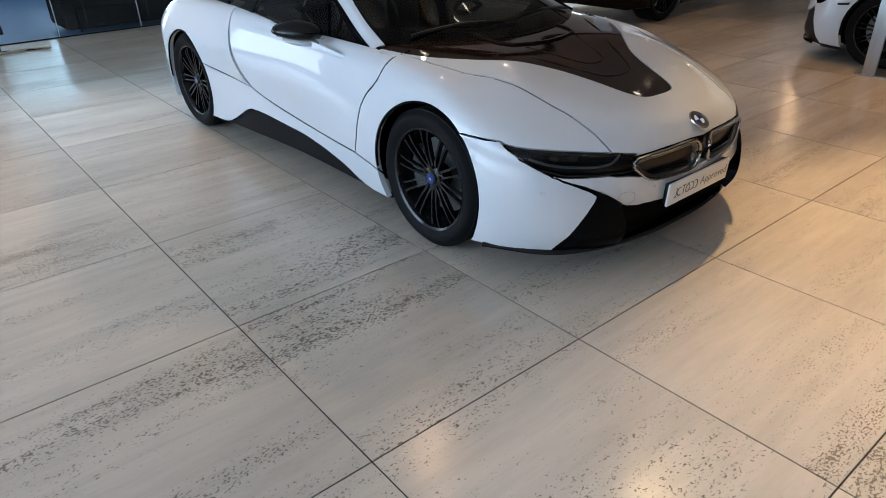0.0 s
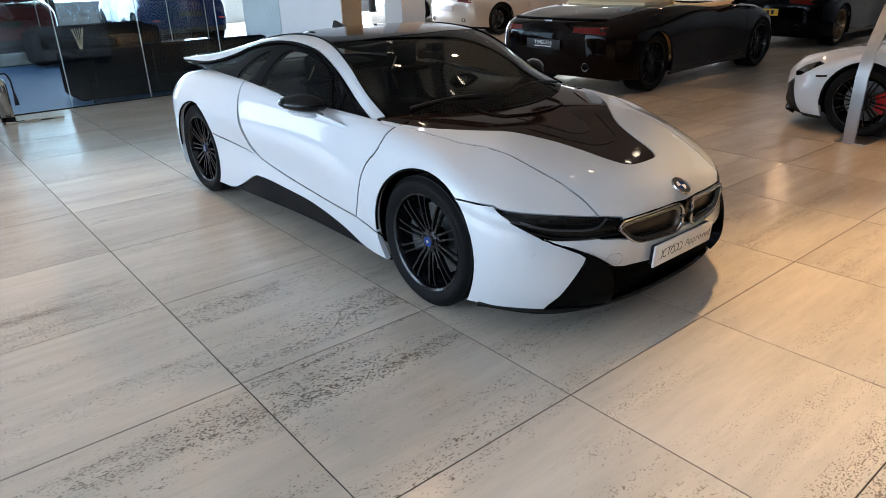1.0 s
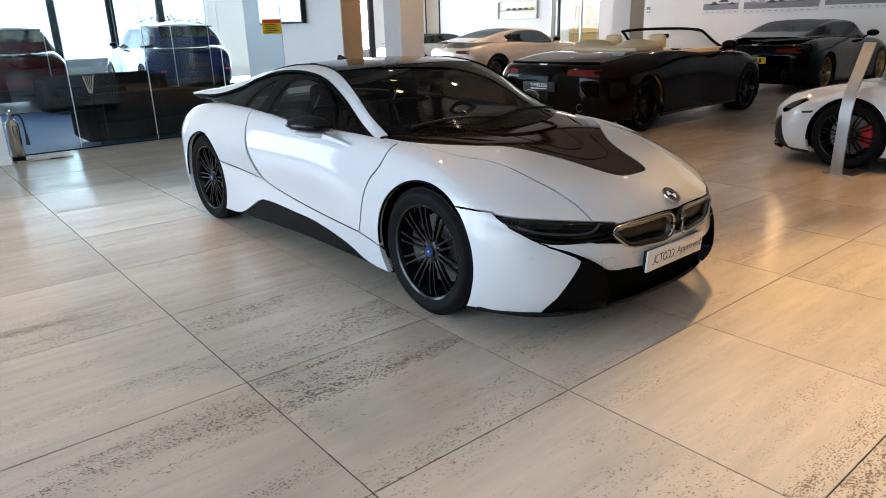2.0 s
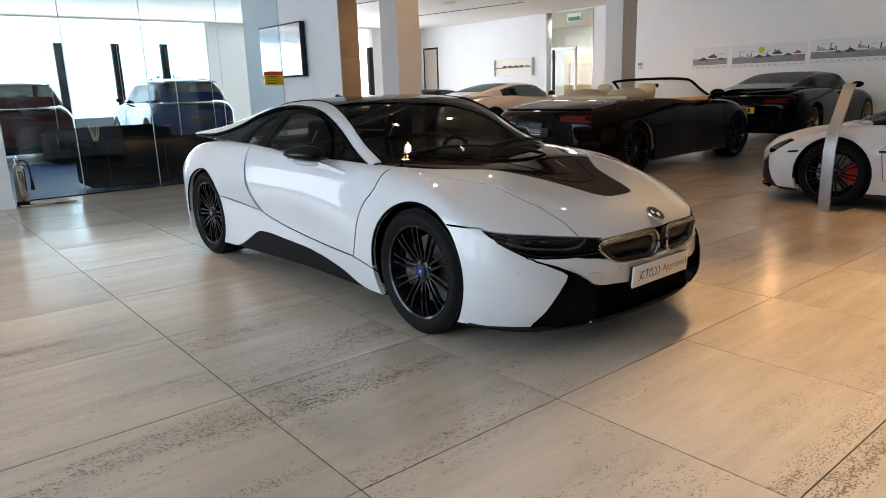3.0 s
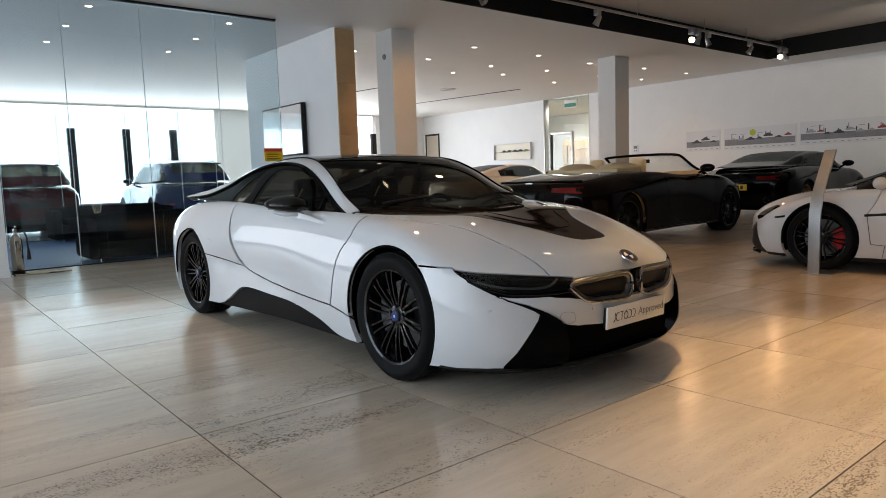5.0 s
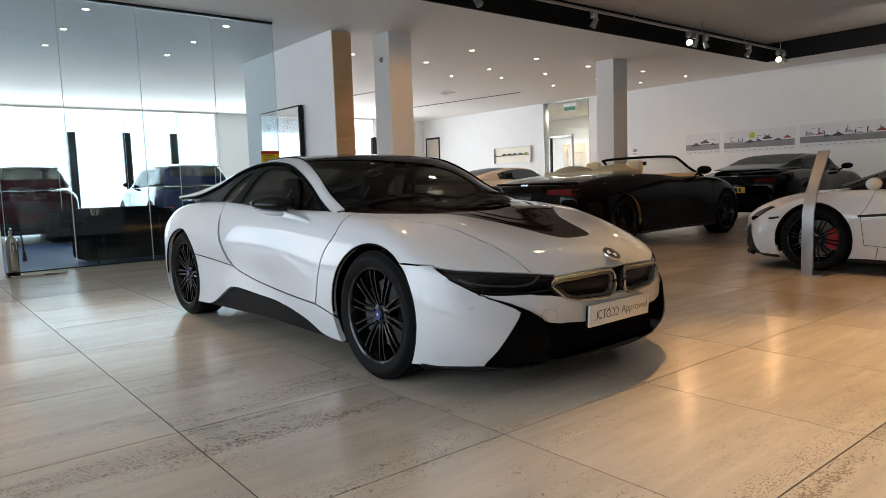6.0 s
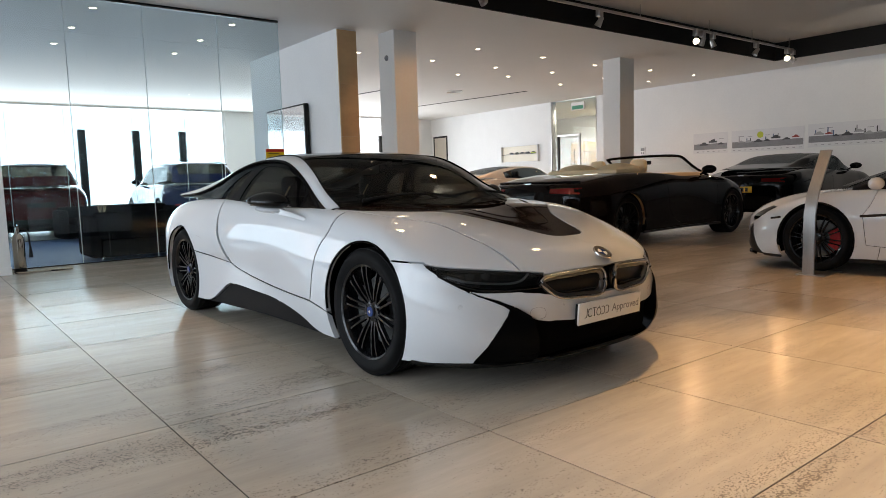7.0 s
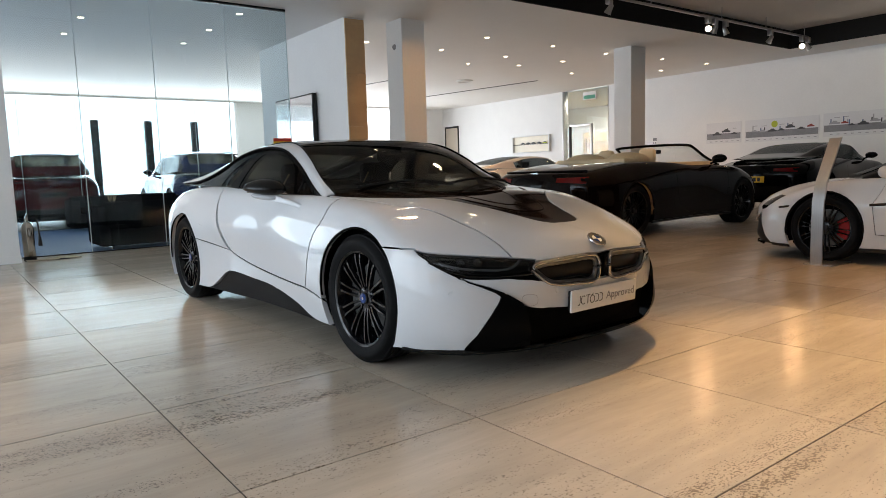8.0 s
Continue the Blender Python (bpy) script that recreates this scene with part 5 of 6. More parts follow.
part("tub", block(-0.62, 0.62, 0.5, 2.3, 0.24, 0.30, 0.02), CREAM, conv)
part("dashboard", block(-0.70, 0.70, 0.42, 0.85, 0.62, 0.90, 0.05), CREAM, conv)
part("steering_wheel", wire([(0.36 + 0.17 * math.cos(a), 0.93 + 0.05 * math.sin(a), 0.86 + 0.16 * math.sin(a)) for a in (2 * math.pi * k / 24 for k in range(24))], 0.015, 8, closed=True), CABIN, conv)
for s in (1, -1):
    part("door_trim", block(s * 0.735 - 0.03, s * 0.735 + 0.03, 0.6, 2.0, 0.3, 0.965, 0.018), CREAM, conv)
    seat = block(s * 0.36 - 0.22, s * 0.36 + 0.22, 1.60, 1.74, 0.40, 0.98, 0.06)
    block(s * 0.36 - 0.23, s * 0.36 + 0.23, 1.1, 1.66, 0.30, 0.48, 0.06, bm=seat)
    part("seat", seat, CREAM, conv, "cream leather seat")
    head = block(s * 0.36 - 0.13, s * 0.36 + 0.13, 1.66, 1.77, 0.96, 1.17, 0.05)
    part("headrest", head, CREAM, conv)
    hump = bmesh.new()
    bmesh.ops.create_uvsphere(hump, u_segments=20, v_segments=12, radius=1)
    hump.transform(pose(s * 0.36, 2.20, 1.0) @ Matrix.Diagonal((0.27, 0.36, 0.12, 1)))
    part("rear_seat", hump, CREAM, conv)
part("tonneau", block(-0.62, 0.62, 2.20, 2.62, 0.86, 1.035, 0.05), CREAM, conv)
lip = []
for x, y in ((-0.70, 3.50), (-0.55, 3.57), (-0.3, 3.62), (0, 3.64), (0.3, 3.62), (0.55, 3.57), (0.70, 3.50)):
    q, _, _, _ = tree.ray_cast(Vector((abs(x), y, 3)), Vector((0, 0, -1)))
    lip.append((x, y, q.z + 0.008))
part("boot_spoiler", wire(lip, 0.016, 8), BLACKCAR, conv)

# dark coupe by the wall
coupe = empty("coupe_car", pose(15.05, 6.85, 0, 0, 0, 91) @ Matrix.Scale(1.12, 4) @ pose(0, -2.80, 0), "dark brown-black coupe with bronze wheels", "car")
tree = car_shell(coupe, remap(body, GT_Y, GT_Z), BLACKCAR, GT_AXLES, 0.375, GT_DOOR, trim_below=0.18)
car_cabin(coupe, GT_CABIN, BLACKCAR, DARK_GLASS, 2, 4, (1, 5))
car_interior(coupe, 0.93, 1.14, 2.75)
car_wheels(coupe, GT_AXLES, 0.80, 0.35, 0.26, 0.27, 10, BRONZE, DISC, twin=True)
door_mirror(coupe, 0.86, 0.78, 0.97, BLACKCAR)
pl = tail_fittings(coupe, tree, 0, 0, plate_material=YELLOW)
for x in (-0.18, -0.10, -0.02, 0.08, 0.16):
    part("plate_bar", block(x - 0.026, x + 0.026, -0.0062, -0.005, -0.036, 0.036), INK, pl)

# champagne coupe further back
vant = empty("coupe_car", pose(12.75, 14.0, 0, 0, 0, 86) @ Matrix.Scale(1.10, 4) @ pose(0, -2.70, 0), "champagne silver coupe with dark windows", "car")
V_Y, V_AX = ((-.965, -.86), (0, 0), (2.8, 2.70), (3.71, 3.58)), ((0.0, 0.345), (2.70, 0.352))
tree = car_shell(vant, remap(body, V_Y, GT_Z), SILVER, V_AX, 0.375, GT_DOOR, trim_below=0.18)
car_cabin(vant, GT_CABIN, SILVER, DARK_GLASS, 2, 4, (1, 4))
car_interior(vant, 0.93, 1.14, 2.6)
car_wheels(vant, V_AX, 0.80, 0.35, 0.26, 0.27, 10, RIM, DISC)
door_mirror(vant, 0.86, 0.78, 0.97, GLOSS)
tail_fittings(vant, tree, 0, 0, plate_material=PLATE)

# pale car beyond it
pale = empty("hatchback_car", pose(14.2, 19.0, 0, 0, 0, 80) @ pose(0, -2.70, 0), "pale silver car with a dark roof", "car")
tree = car_shell(pale, remap(body, V_Y, GT_Z), PALE, V_AX, 0.375, GT_DOOR, trim_below=0.18, fine=0.08)
car_cabin(pale, GT_CABIN, GLOSS, DARK_GLASS, 2, 4, (1, 4), 0.09)
car_wheels(pale, V_AX, 0.80, 0.34, 0.22, 0.24, 7, STEEL, None, False)

# white mid-engined car: low nose, dark headlight, red caliper
MC_Y = ((-.965, -1.02), (0, 0), (2.8, 2.67), (3.71, 3.42))
MC_Z = ((.14, .12), (.35, .30), (.60, .56), (.76, .74), (.90, .84), (.965, .95))
MC_AX = ((0.0, 0.340), (2.67, 0.340))
mid = empty("sports_car", pose(8.31, 2.54, 0, 0, 0, 181), "white mid-engined sports car with dark wheels and red brake calipers", "car")
MC_DOOR = smooth_line([(.55, .86), (.50, .70), (.44, .60)], 0.06) + smooth_line([(.48, .30), (1.55, .26), (1.75, .40), (1.95, .62), (2.05, .96)], 0.08)
MC_LAMP = [(.33, .665), (.20, .672), (.06, .612), (-.02, .535), (.03, .505), (.14, .530), (.25, .590)]
MC_NOSE = [(.00, .480), (.06, .44), (.13, .34), (.20, .22), (.26, .16), (.30, .05), (-1.2, .05), (-1.2, .34), (-.25, .36), (-.08, .43)]
tree = car_shell(mid, remap(body, MC_Y, MC_Z), WHITE, MC_AX, 0.380, MC_DOOR, MC_LAMP, GLOSS, 0.16, nose=MC_NOSE, fine=0.045)
MC_CABIN = remap(GT_CABIN, ((.14, -.02), (.9, .75), (1.42, 1.2), (3.44, 3.0)), ((.85, .80), (.93, .88), (1.285, 1.19)))
car_cabin(mid, MC_CABIN, GLOSS, DARK_GLASS, 2, 4, (1, 4), 0.06)
for y, _ in MC_AX:
    for s in (1, -1):
        wheel(mid, s * 0.79, y, 0.340, 0.235, 0.262, 10, s, RED, RIM, None, True, turn=9)
for s in (1, -1):
    pts = []
    for y, z in ((-.46, .545), (-.40, .552), (-.35, .56)):
        q, _, _, _ = tree.ray_cast(Vector((3, y, z)), Vector((-1, 0, 0)))
        pts.append((s * q.x, y, z))
    part("wing_trim", wire(pts, 0.012, 6), TRIM, mid)
    pts = []
    for y, z in ((.42, .585), (.62, .60), (.85, .625), (1.2, .65), (1.6, .67)):
        q, _, _, _ = tree.ray_cast(Vector((3, y, z)), Vector((-1, 0, 0)))
        pts.append((s * q.x, y, z))
    part("door_trim", wire(pts, 0.014, 6), TRIM, mid)
    pts = []
    for x in (0.02, 0.2, 0.4, 0.55, 0.68, 0.78):
        q, _, _, _ = tree.ray_cast(Vector((x, -3, 0.16)), Vector((0, 1, 0)))
        pts.append((s * x, q.y + 0.004, 0.145))
    part("front_lip", wire(pts, 0.018, 8), GLOSS, mid)
door_mirror(mid, 0.84, 0.55, 0.87, WHITE)

# two tall cars in the far bay
SUV_Y = ((-.965, -.90), (0, 0), (2.8, 3.06), (3.71, 4.02))
SUV_Z = ((.14, .24), (.35, .42), (.60, .74), (.76, .96), (.90, 1.08), (.965, 1.12))
SUV_AX = ((0.0, 0.37), (3.06, 0.37))
SUV_CABIN = [
    ((.86, .42, 1.06), (.82, .46, 1.08), (.79, .48, 1.09), (.74, .45, 1.10), (.42, .30, 1.10), (0, .24, 1.10)),
    ((.86, .95, 1.09), (.78, .92, 1.30), (.75, .92, 1.34), (.69, .90, 1.36), (.40, .80, 1.38), (0, .76, 1.38)),
    ((.86, 1.35, 1.10), (.73, 1.32, 1.50), (.70, 1.32, 1.56), (.63, 1.32, 1.59), (.36, 1.25, 1.62), (0, 1.22, 1.63)),
    ((.86, 2.0, 1.12), (.71, 2.0, 1.54), (.67, 2.0, 1.60), (.60, 2.0, 1.64), (.34, 2.0, 1.67), (0, 2.0, 1.68)),
    ((.86, 2.8, 1.15), (.71, 2.8, 1.52), (.67, 2.8, 1.58), (.60, 2.8, 1.61), (.34, 2.8, 1.64), (0, 2.8, 1.65)),
    ((.84, 3.35, 1.17), (.72, 3.30, 1.44), (.68, 3.35, 1.50), (.60, 3.38, 1.54), (.34, 3.42, 1.57), (0, 3.44, 1.58)),
    ((.80, 3.62, 1.17), (.74, 3.62, 1.26), (.70, 3.66, 1.30), (.62, 3.72, 1.32), (.34, 3.78, 1.33), (0, 3.80, 1.33)),
    ((.74, 3.78, 1.12), (.70, 3.82, 1.13), (.66, 3.84, 1.13), (.58, 3.88, 1.13), (.34, 3.92, 1.13), (0, 3.94, 1.13)),
]
SUV_DOOR = smooth_line([(.55, 1.08), (.52, .7), (.60, .36)], 0.1) + smooth_line([(.8, .34), (2.3, .36), (2.55, .6), (2.6, 1.1)], 0.1)


def tall_car(m, paint, label):
    ob = empty("suv_car", m, label, "car")
    tree = car_shell(ob, remap(body, SUV_Y, SUV_Z, 1.02), paint, SUV_AX, 0.41, SUV_DOOR, trim_below=0.42, fine=0.08)
    car_cabin(ob, SUV_CABIN, paint, CAR_GLASS, 2, 5, (1, 5), 0.09)
    car_interior(ob, 1.12, 1.40, 3.3)
    car_wheels(ob, SUV_AX, 0.83, 0.37, 0.27, 0.27, 7, RIM, DISC, True)
    door_mirror(ob, 0.88, 0.78, 1.16, GLOSS)
    def on_tail(x, z):
        place, _, _, _ = tree.ray_cast(Vector((abs(x), 9, z)), Vector((0, -1, 0)))
        return (x, place.y + 0.008, z)
    part("light_bar", wire([on_tail(x, 1.00 + 0.02 * math.cos(x * 3)) for x in np.linspace(-.80, .80, 13)], 0.008, 6), CHROME_DARK, ob, "slim smoked tail light")
    for s in (1, -1):
        part("tail_lamp", wire([on_tail(s * .68, .60), on_tail(s * .80, .60)], 0.02, 6), RED, ob)
        part("roof_bar", wire([(s * .66, 1.3, 1.61), (s * .65, 2.0, 1.66), (s * .65, 2.8, 1.64), (s * .66, 3.2, 1.58)], 0.014, 6), STEEL, ob)
    pl = part("number_plate", block(-0.26, 0.26, -0.005, 0.005, -0.056, 0.056, 0.003), TRIM, ob)
    q = on_tail(0, .72)
    pl.matrix_basis = pose(q[0], q[1] + 0.01, q[2], 0, 0, 180)
    part("boot_spoiler", block(-0.62, 0.62, 3.36, 3.58, 1.545, 1.575, 0.012), GLOSS, ob)
    return ob


tall_car(pose(6.22, 16.95, 0, 0, 0, 178.5) @ Matrix.Scale(1.06, 4) @ pose(0, -3.95, 0), NAVY, "dark navy tall estate car with tinted windows")
tall_car(pose(2.42, 17.0, 0, 0, 0, 180) @ Matrix.Scale(1.06, 4) @ pose(0, -3.95, 0), MAROON, "dark red tall estate car with tinted windows")

# ---- fittings ----
# downlights of the low ceiling
def downlight(x, y, z, lit=True):
    ob = empty("downlight", pose(x, y, z), "small recessed ceiling downlight, switched on", "ceiling light", group="recessed downlights")
    part("bezel", lathe([(0.050, 0.0), (0.062, -0.004), (0.064, 0.0)], 20), PLASTER, ob)
    part("bulb", lathe([(0.0, -0.001), (0.048, -0.001), (0.050, 0.0)], 16), LAMP_GLOW, ob)
    return ob

AMBER, GOLD, DEEP = (1.0, 0.58, 0.27), (1.0, 0.63, 0.27), (1.0, 0.52, 0.17)
first = downlight(9.9, 10.5, LOW)
for x, y in ((11.9, 10.5), (13.9, 10.6), (15.95, 10.4), (17.87, 10.3), (9.9, 12.1), (11.9, 12.1), (13.8, 11.95), (15.9, 11.9), (17.8, 11.75), (11.75, 13.4), (13.2, 13.0), (15.75, 13.4), (7.9, 12.1), (4.72, 11.0), (4.68, 12.5), (4.65, 14.0), (2.55, 11.0), (2.52, 12.55), (2.48, 14.1), (0.4, 12.5)):
    copy_thing(first, pose(x, y, LOW))
for x, y, e in ((9.9, 11.0, 50), (12.2, 11.6, 55), (15.2, 11.2, 60), (17.3, 10.8, 55), (13.5, 14.0, 90), (17.0, 14.5, 80), (4.6, 12.2, 25), (2.5, 12.8, 25)):
    lamp("SPOT", pose(x, y, LOW - 0.03), e, AMBER if x > 9 else WARM, spot=130, radius=0.06)

# track lights under the raised ceiling
def track_light(x, y, z, aim, lit=True, twin=False):
    ob = empty("track_spotlight", pose(x, y, z), "silver track spotlight" + (", switched on" if lit else ", switched off"), "spotlight", group="track spotlights")
    part("gear_box", block(-0.05, 0.05, -0.05, 0.05, -0.02, 0.10, 0.008), STEEL, ob)
    turn = Vector(aim).to_track_quat("-Z", "Y").to_matrix().to_4x4()
    head = part("head", lathe([(0.030, 0.10), (0.042, 0.085), (0.050, 0.0), (0.062, -0.07), (0.066, -0.075), (0.060, -0.07), (0.045, -0.02), (0.0, -0.018)], 24), STEEL, ob)
    head.matrix_basis = Matrix.Translation((0, 0, -0.11)) @ turn
    if lit:
        part("bulb", lathe([(0.0, -0.055), (0.055, -0.055), (0.056, -0.05)], 20), SPOT_GLOW, head)
    return ob

TRK = LOW + 0.06
bm = block(5.0, 17.4, 7.32, 7.36, TRK + 0.09, TRK + 0.13)
rail = part("track_rail", bm, STEEL)
tagged(rail, "slim silver lighting track hung below the raised ceiling", "lighting track")
for x in (6.0, 8.6, 11.2, 13.6, 15.4, 17.2):
    part("hanger", wire([(x, 7.34, TRK + 0.12), (x, 7.34, HIGH)], 0.008, 6), STEEL, rail)
for x, y, aim, lit in ((13.1, 7.34, (-0.72, -0.55, -0.42), True), (13.35, 7.34, (0.2, 0.5, -0.8), False), (13.75, 7.34, (0.3, -0.2, -0.9), False), (17.1, 7.34, (-0.8, -0.45, -0.4), True), (17.4, 7.34, (0.5, -0.3, -0.7), False), (10.0, 7.34, (-0.2, 0.4, -0.8), False), (15.6, 7.34, (-0.4, 0.3, -0.8), False), (7.2, 7.34, (0.1, -0.6, -0.8), False)):
    track_light(x, y, TRK, aim, lit)


def spot_at(x, y, z, target, energy, angle, color=WARM):
    """The light of a lit track spotlight, from just before its glass."""
    eye = Vector((x, y, z - 0.11))
    way = (Vector(target) - eye).normalized()
    lamp("SPOT", look(eye + way * 0.15, target), energy, color, spot=angle, radius=0.05)

spot_at(13.1, 7.34, TRK, (9.5, 4.6, 0.4), 24, 70, AMBER)
spot_at(17.1, 7.34, TRK, (13.5, 5.0, 0.4), 26, 80, AMBER)
# unseen spotlights added over the cars and floor, past the picture's upper edge
for x, y, tx, ty, e, a, c in ((5.2, 7.0, 6.2, 5.0, 60, 66, AMBER), (2.0, 6.8, 0.3, 5.6, 200, 70, WARM), (4.5, 2.6, 3.9, -0.3, 760, 68, GOLD), (4.9, -0.6, 4.7, -1.0, 520, 66, GOLD), (7.2, -0.3, 6.8, 0.2, 420, 74, DEEP), (8.2, 4.4, 7.4, 3.8, 90, 76, DEEP), (3.4, 4.6, 3.2, 1.4, 70, 60, AMBER), (4.3, 4.0, 4.6, 3.6, 14, 70, AMBER), (5.0, 4.3, 5.2, 3.8, 14, 70, AMBER), (4.1, 5.5, 4.6, 5.2, 14, 70, AMBER), (5.7, 3.2, 5.9, 2.8, 20, 70, AMBER), (6.0, 5.6, 0.2, 3.9, 420, 46, WARM), (2.0, -0.9, 1.8, -0.4, 260, 62, NEUTRAL), (10.8, 5.0, 9.6, 6.5, 170, 38, AMBER)):
    track_light(x, y, HIGH - 0.12, (tx - x, ty - y, 0.3 - HIGH), True)
    spot_at(x, y, HIGH - 0.12, (tx, ty, 0), e, a, c)

# unseen spotlights added to brighten the columns and the east wall
for x, y, target, e, a, c in ((7.6, 5.6, (7.6, 10.0, 2.2), 200, 34, DEEP), (12.6, 4.4, (13.9, 9.7, 1.6), 90, 34, AMBER), (14.6, 3.0, (19.1, 7.0, 2.2), 210, 84, NEUTRAL)):
    track_light(x, y, HIGH - 0.12, Vector(target) - Vector((x, y, HIGH - 0.12)), True)
    spot_at(x, y, HIGH - 0.12, target, e, a, c)

# ceiling slots and a smoke detector
setting("ceiling_slot", block(-0.06, 0.06, -0.75, 4.6, LOW - 0.004, LOW + 0.02), BLACK, "narrow black ventilation slot", "vent", smooth=0).matrix_world = pose(15.8, 15.7, 0, 0, 0, 8)
setting("ceiling_slot_2", block(-0.06, 0.06, 0, 3.0, LOW - 0.004, LOW + 0.02), BLACK, "narrow black ventilation slot", "vent", smooth=0).matrix_world = pose(11.6, 16.6, 0, 0, 0, 8)
vent = empty("ceiling_vent", pose(13.75, 16.0, LOW), "round white ceiling vent with open rings", "vent")
for r in (0.26, 0.19, 0.12):
    part("ring", lathe([(r, 0), (r, -0.02), (r - 0.03, -0.03), (r - 0.035, -0.01)], 28), PLASTER, vent)

# wall pictures
PAPER = mat("poster_paper", (0.70, 0.70, 0.71), 0.5, grain=0.04, scale=30)
ROADGREY = mat("poster_grey", (0.22, 0.22, 0.23), 0.5, grain=0.2, scale=40)
PAPERINK = [mat("poster_ink_" + n, c, 0.5) for n, c in (("black", (0.05, 0.05, 0.055)), ("red", (0.28, 0.05, 0.04)), ("grey", (0.35, 0.35, 0.36)), ("green", (0.45, 0.50, 0.03)), ("blue", (0.10, 0.14, 0.22)))]
rnd = random.Random(4)
def poster(y0, y1, z0, z1, label, green=None):
    ob = empty("wall_poster", pose(EAST, 0, 0), label, "poster", group="car history posters")
    part("sheet", block(-0.012, 0, y0, y1, z0, z1), PAPER, ob, smooth=0)
    h = z1 - z0
    part("road", block(-0.0135, -0.012, y0 + 0.02, y1 - 0.02, z0 + 0.20 * h, z0 + 0.48 * h), ROADGREY, ob, smooth=0)
    y = y0 + 0.12
    while y < y1 - 0.3:
        w = rnd.uniform(0.15, 0.28)
        z = z0 + h * rnd.uniform(0.40, 0.55)
        t = w * rnd.uniform(0.27, 0.38)
        pts = [(0, 0), (w, 0), (w, t * 0.45), (w * 0.8, t * 0.55), (w * 0.6, t), (w * 0.35, t), (w * 0.2, t * 0.55), (0, t * 0.45)]
        m = Matrix.Translation((-0.0135, y, z)) @ Matrix(((0, 0, -1, 0), (1, 0, 0, 0), (0, 1, 0, 0), (0, 0, 0, 1)))
        part("car_drawing", prism(pts, 0.0008, m=m), PAPERINK[rnd.choice((0, 0, 0, 2, 2, 4, 1))], ob)
        if rnd.random() < 0.4:
            part("caption", block(-0.0138, -0.0130, y, y + 0.14, z + 0.16, z + 0.175), PAPERINK[2], ob, smooth=0)
        for k in range(rnd.randint(0, 2)):
            x0 = y + rnd.uniform(0, w)
            part("figure", block(-0.0139, -0.0131, x0, x0 + 0.03, z + 0.02, z + rnd.uniform(0.10, 0.19)), PAPERINK[rnd.choice((0, 2, 4))], ob, smooth=0)
        y += w + rnd.uniform(0.0, 0.07)
    y = y0 + 0.06
    while y < y1 - 0.1:
        part("caption", block(-0.0138, -0.0130, y, y + 0.07, z0 + 0.08 * h, z0 + 0.11 * h), PAPERINK[2], ob, smooth=0)
        y += 0.17
    if green:
        part("round_sign", tube(0.09, 0.09, 0.002, Matrix.Translation((-0.0150, green, z0 + 0.75 * h)) @ Matrix.Rotation(radians(90), 4, "Y"), 24), PAPERINK[3], ob)
    return ob

poster(9.92, 11.02, 1.62, 2.23, "small white poster with drawings of old cars")
poster(7.76, 9.80, 1.61, 2.23, "long white poster with drawings of cars on a grey road", 8.95)
poster(2.6, 7.66, 1.64, 2.25, "long white poster with drawings of cars on a grey road")
sw = empty("wall_switch", pose(EAST, 12.85, 1.82), "white wall thermostat with a grey screen", "switch")
part("plate", block(-0.012, 0, -0.11, 0.11, -0.13, 0.13, 0.004), PLASTER, sw)
part("screen", block(-0.014, -0.012, -0.07, 0.07, 0.0, 0.09, 0.0), GREYINK, sw)
part("button", block(-0.018, -0.012, -0.05, -0.01, -0.09, -0.04, 0.002), GREYINK, sw)
part("button", block(-0.018, -0.012, 0.02, 0.06, -0.09, -0.04, 0.002), GREYINK, sw)

# steel information stand
stele = empty("information_stand", pose(7.10, 2.45, 0, 0, 0, 0), "brushed steel information stand with a bent blade and flat foot", "stand")
blade = bmesh.new()
rows = []
for (lx, lz) in ((0.0, 0.0), (0.0, 0.62), (0.05, 0.80), (0.34, 1.245)):
    rows.append([blade.verts.new((lx + dx, y, lz)) for dx, y in ((-0.012, 0.055), (0.012, 0.055), (0.012, -0.055), (-0.012, -0.055))])
for a, b in zip(rows, rows[1:]):
    for i in range(4):
        blade.faces.new((a[i], a[(i + 1) % 4], b[(i + 1) % 4], b[i]))
blade.faces.new(rows[0])
blade.faces.new(rows[-1])
bmesh.ops.recalc_face_normals(blade, faces=blade.faces[:])
part("blade", blade, STEEL, stele, smooth=20)
part("foot", block(-0.02, 0.40, -0.16, 0.12, 0.0, 0.012, 0.003), STEEL, stele)

# fire extinguisher beside the pier
ext = empty("fire_extinguisher", pose(1.20, 9.98, 0), "steel fire extinguisher with a black hose standing on the floor", "fire extinguisher")
part("cylinder", lathe([(0.0, 0.03), (0.065, 0.03), (0.072, 0.045), (0.073, 0.44), (0.062, 0.49), (0.035, 0.52), (0.022, 0.53), (0.022, 0.56), (0.0, 0.56)], 32), mat("polished_steel", (0.62, 0.60, 0.55), 0.16, 1.0, grain=0.05), ext)
part("base_ring", lathe([(0.066, 0.0), (0.078, 0.0), (0.078, 0.05), (0.070, 0.06)], 32), TRIM, ext)
part("valve", block(-0.02, 0.02, -0.03, 0.05, 0.55, 0.60, 0.008), CHROME, ext)
part("handle", wire([(0, 0.03, 0.60), (0, -0.05, 0.63), (0, -0.12, 0.625)], 0.010, 8), CHROME, ext)
part("hose", wire([(p[0], p[1], p[2]) for p in hermite([(0.02, -0.02, .57), (0.08, -0.03, .58), (0.12, -0.03, .50), (0.125, -0.03, .40), (0.13, -0.03, .30)], 0.03)], 0.011, 8), TRIM, ext)
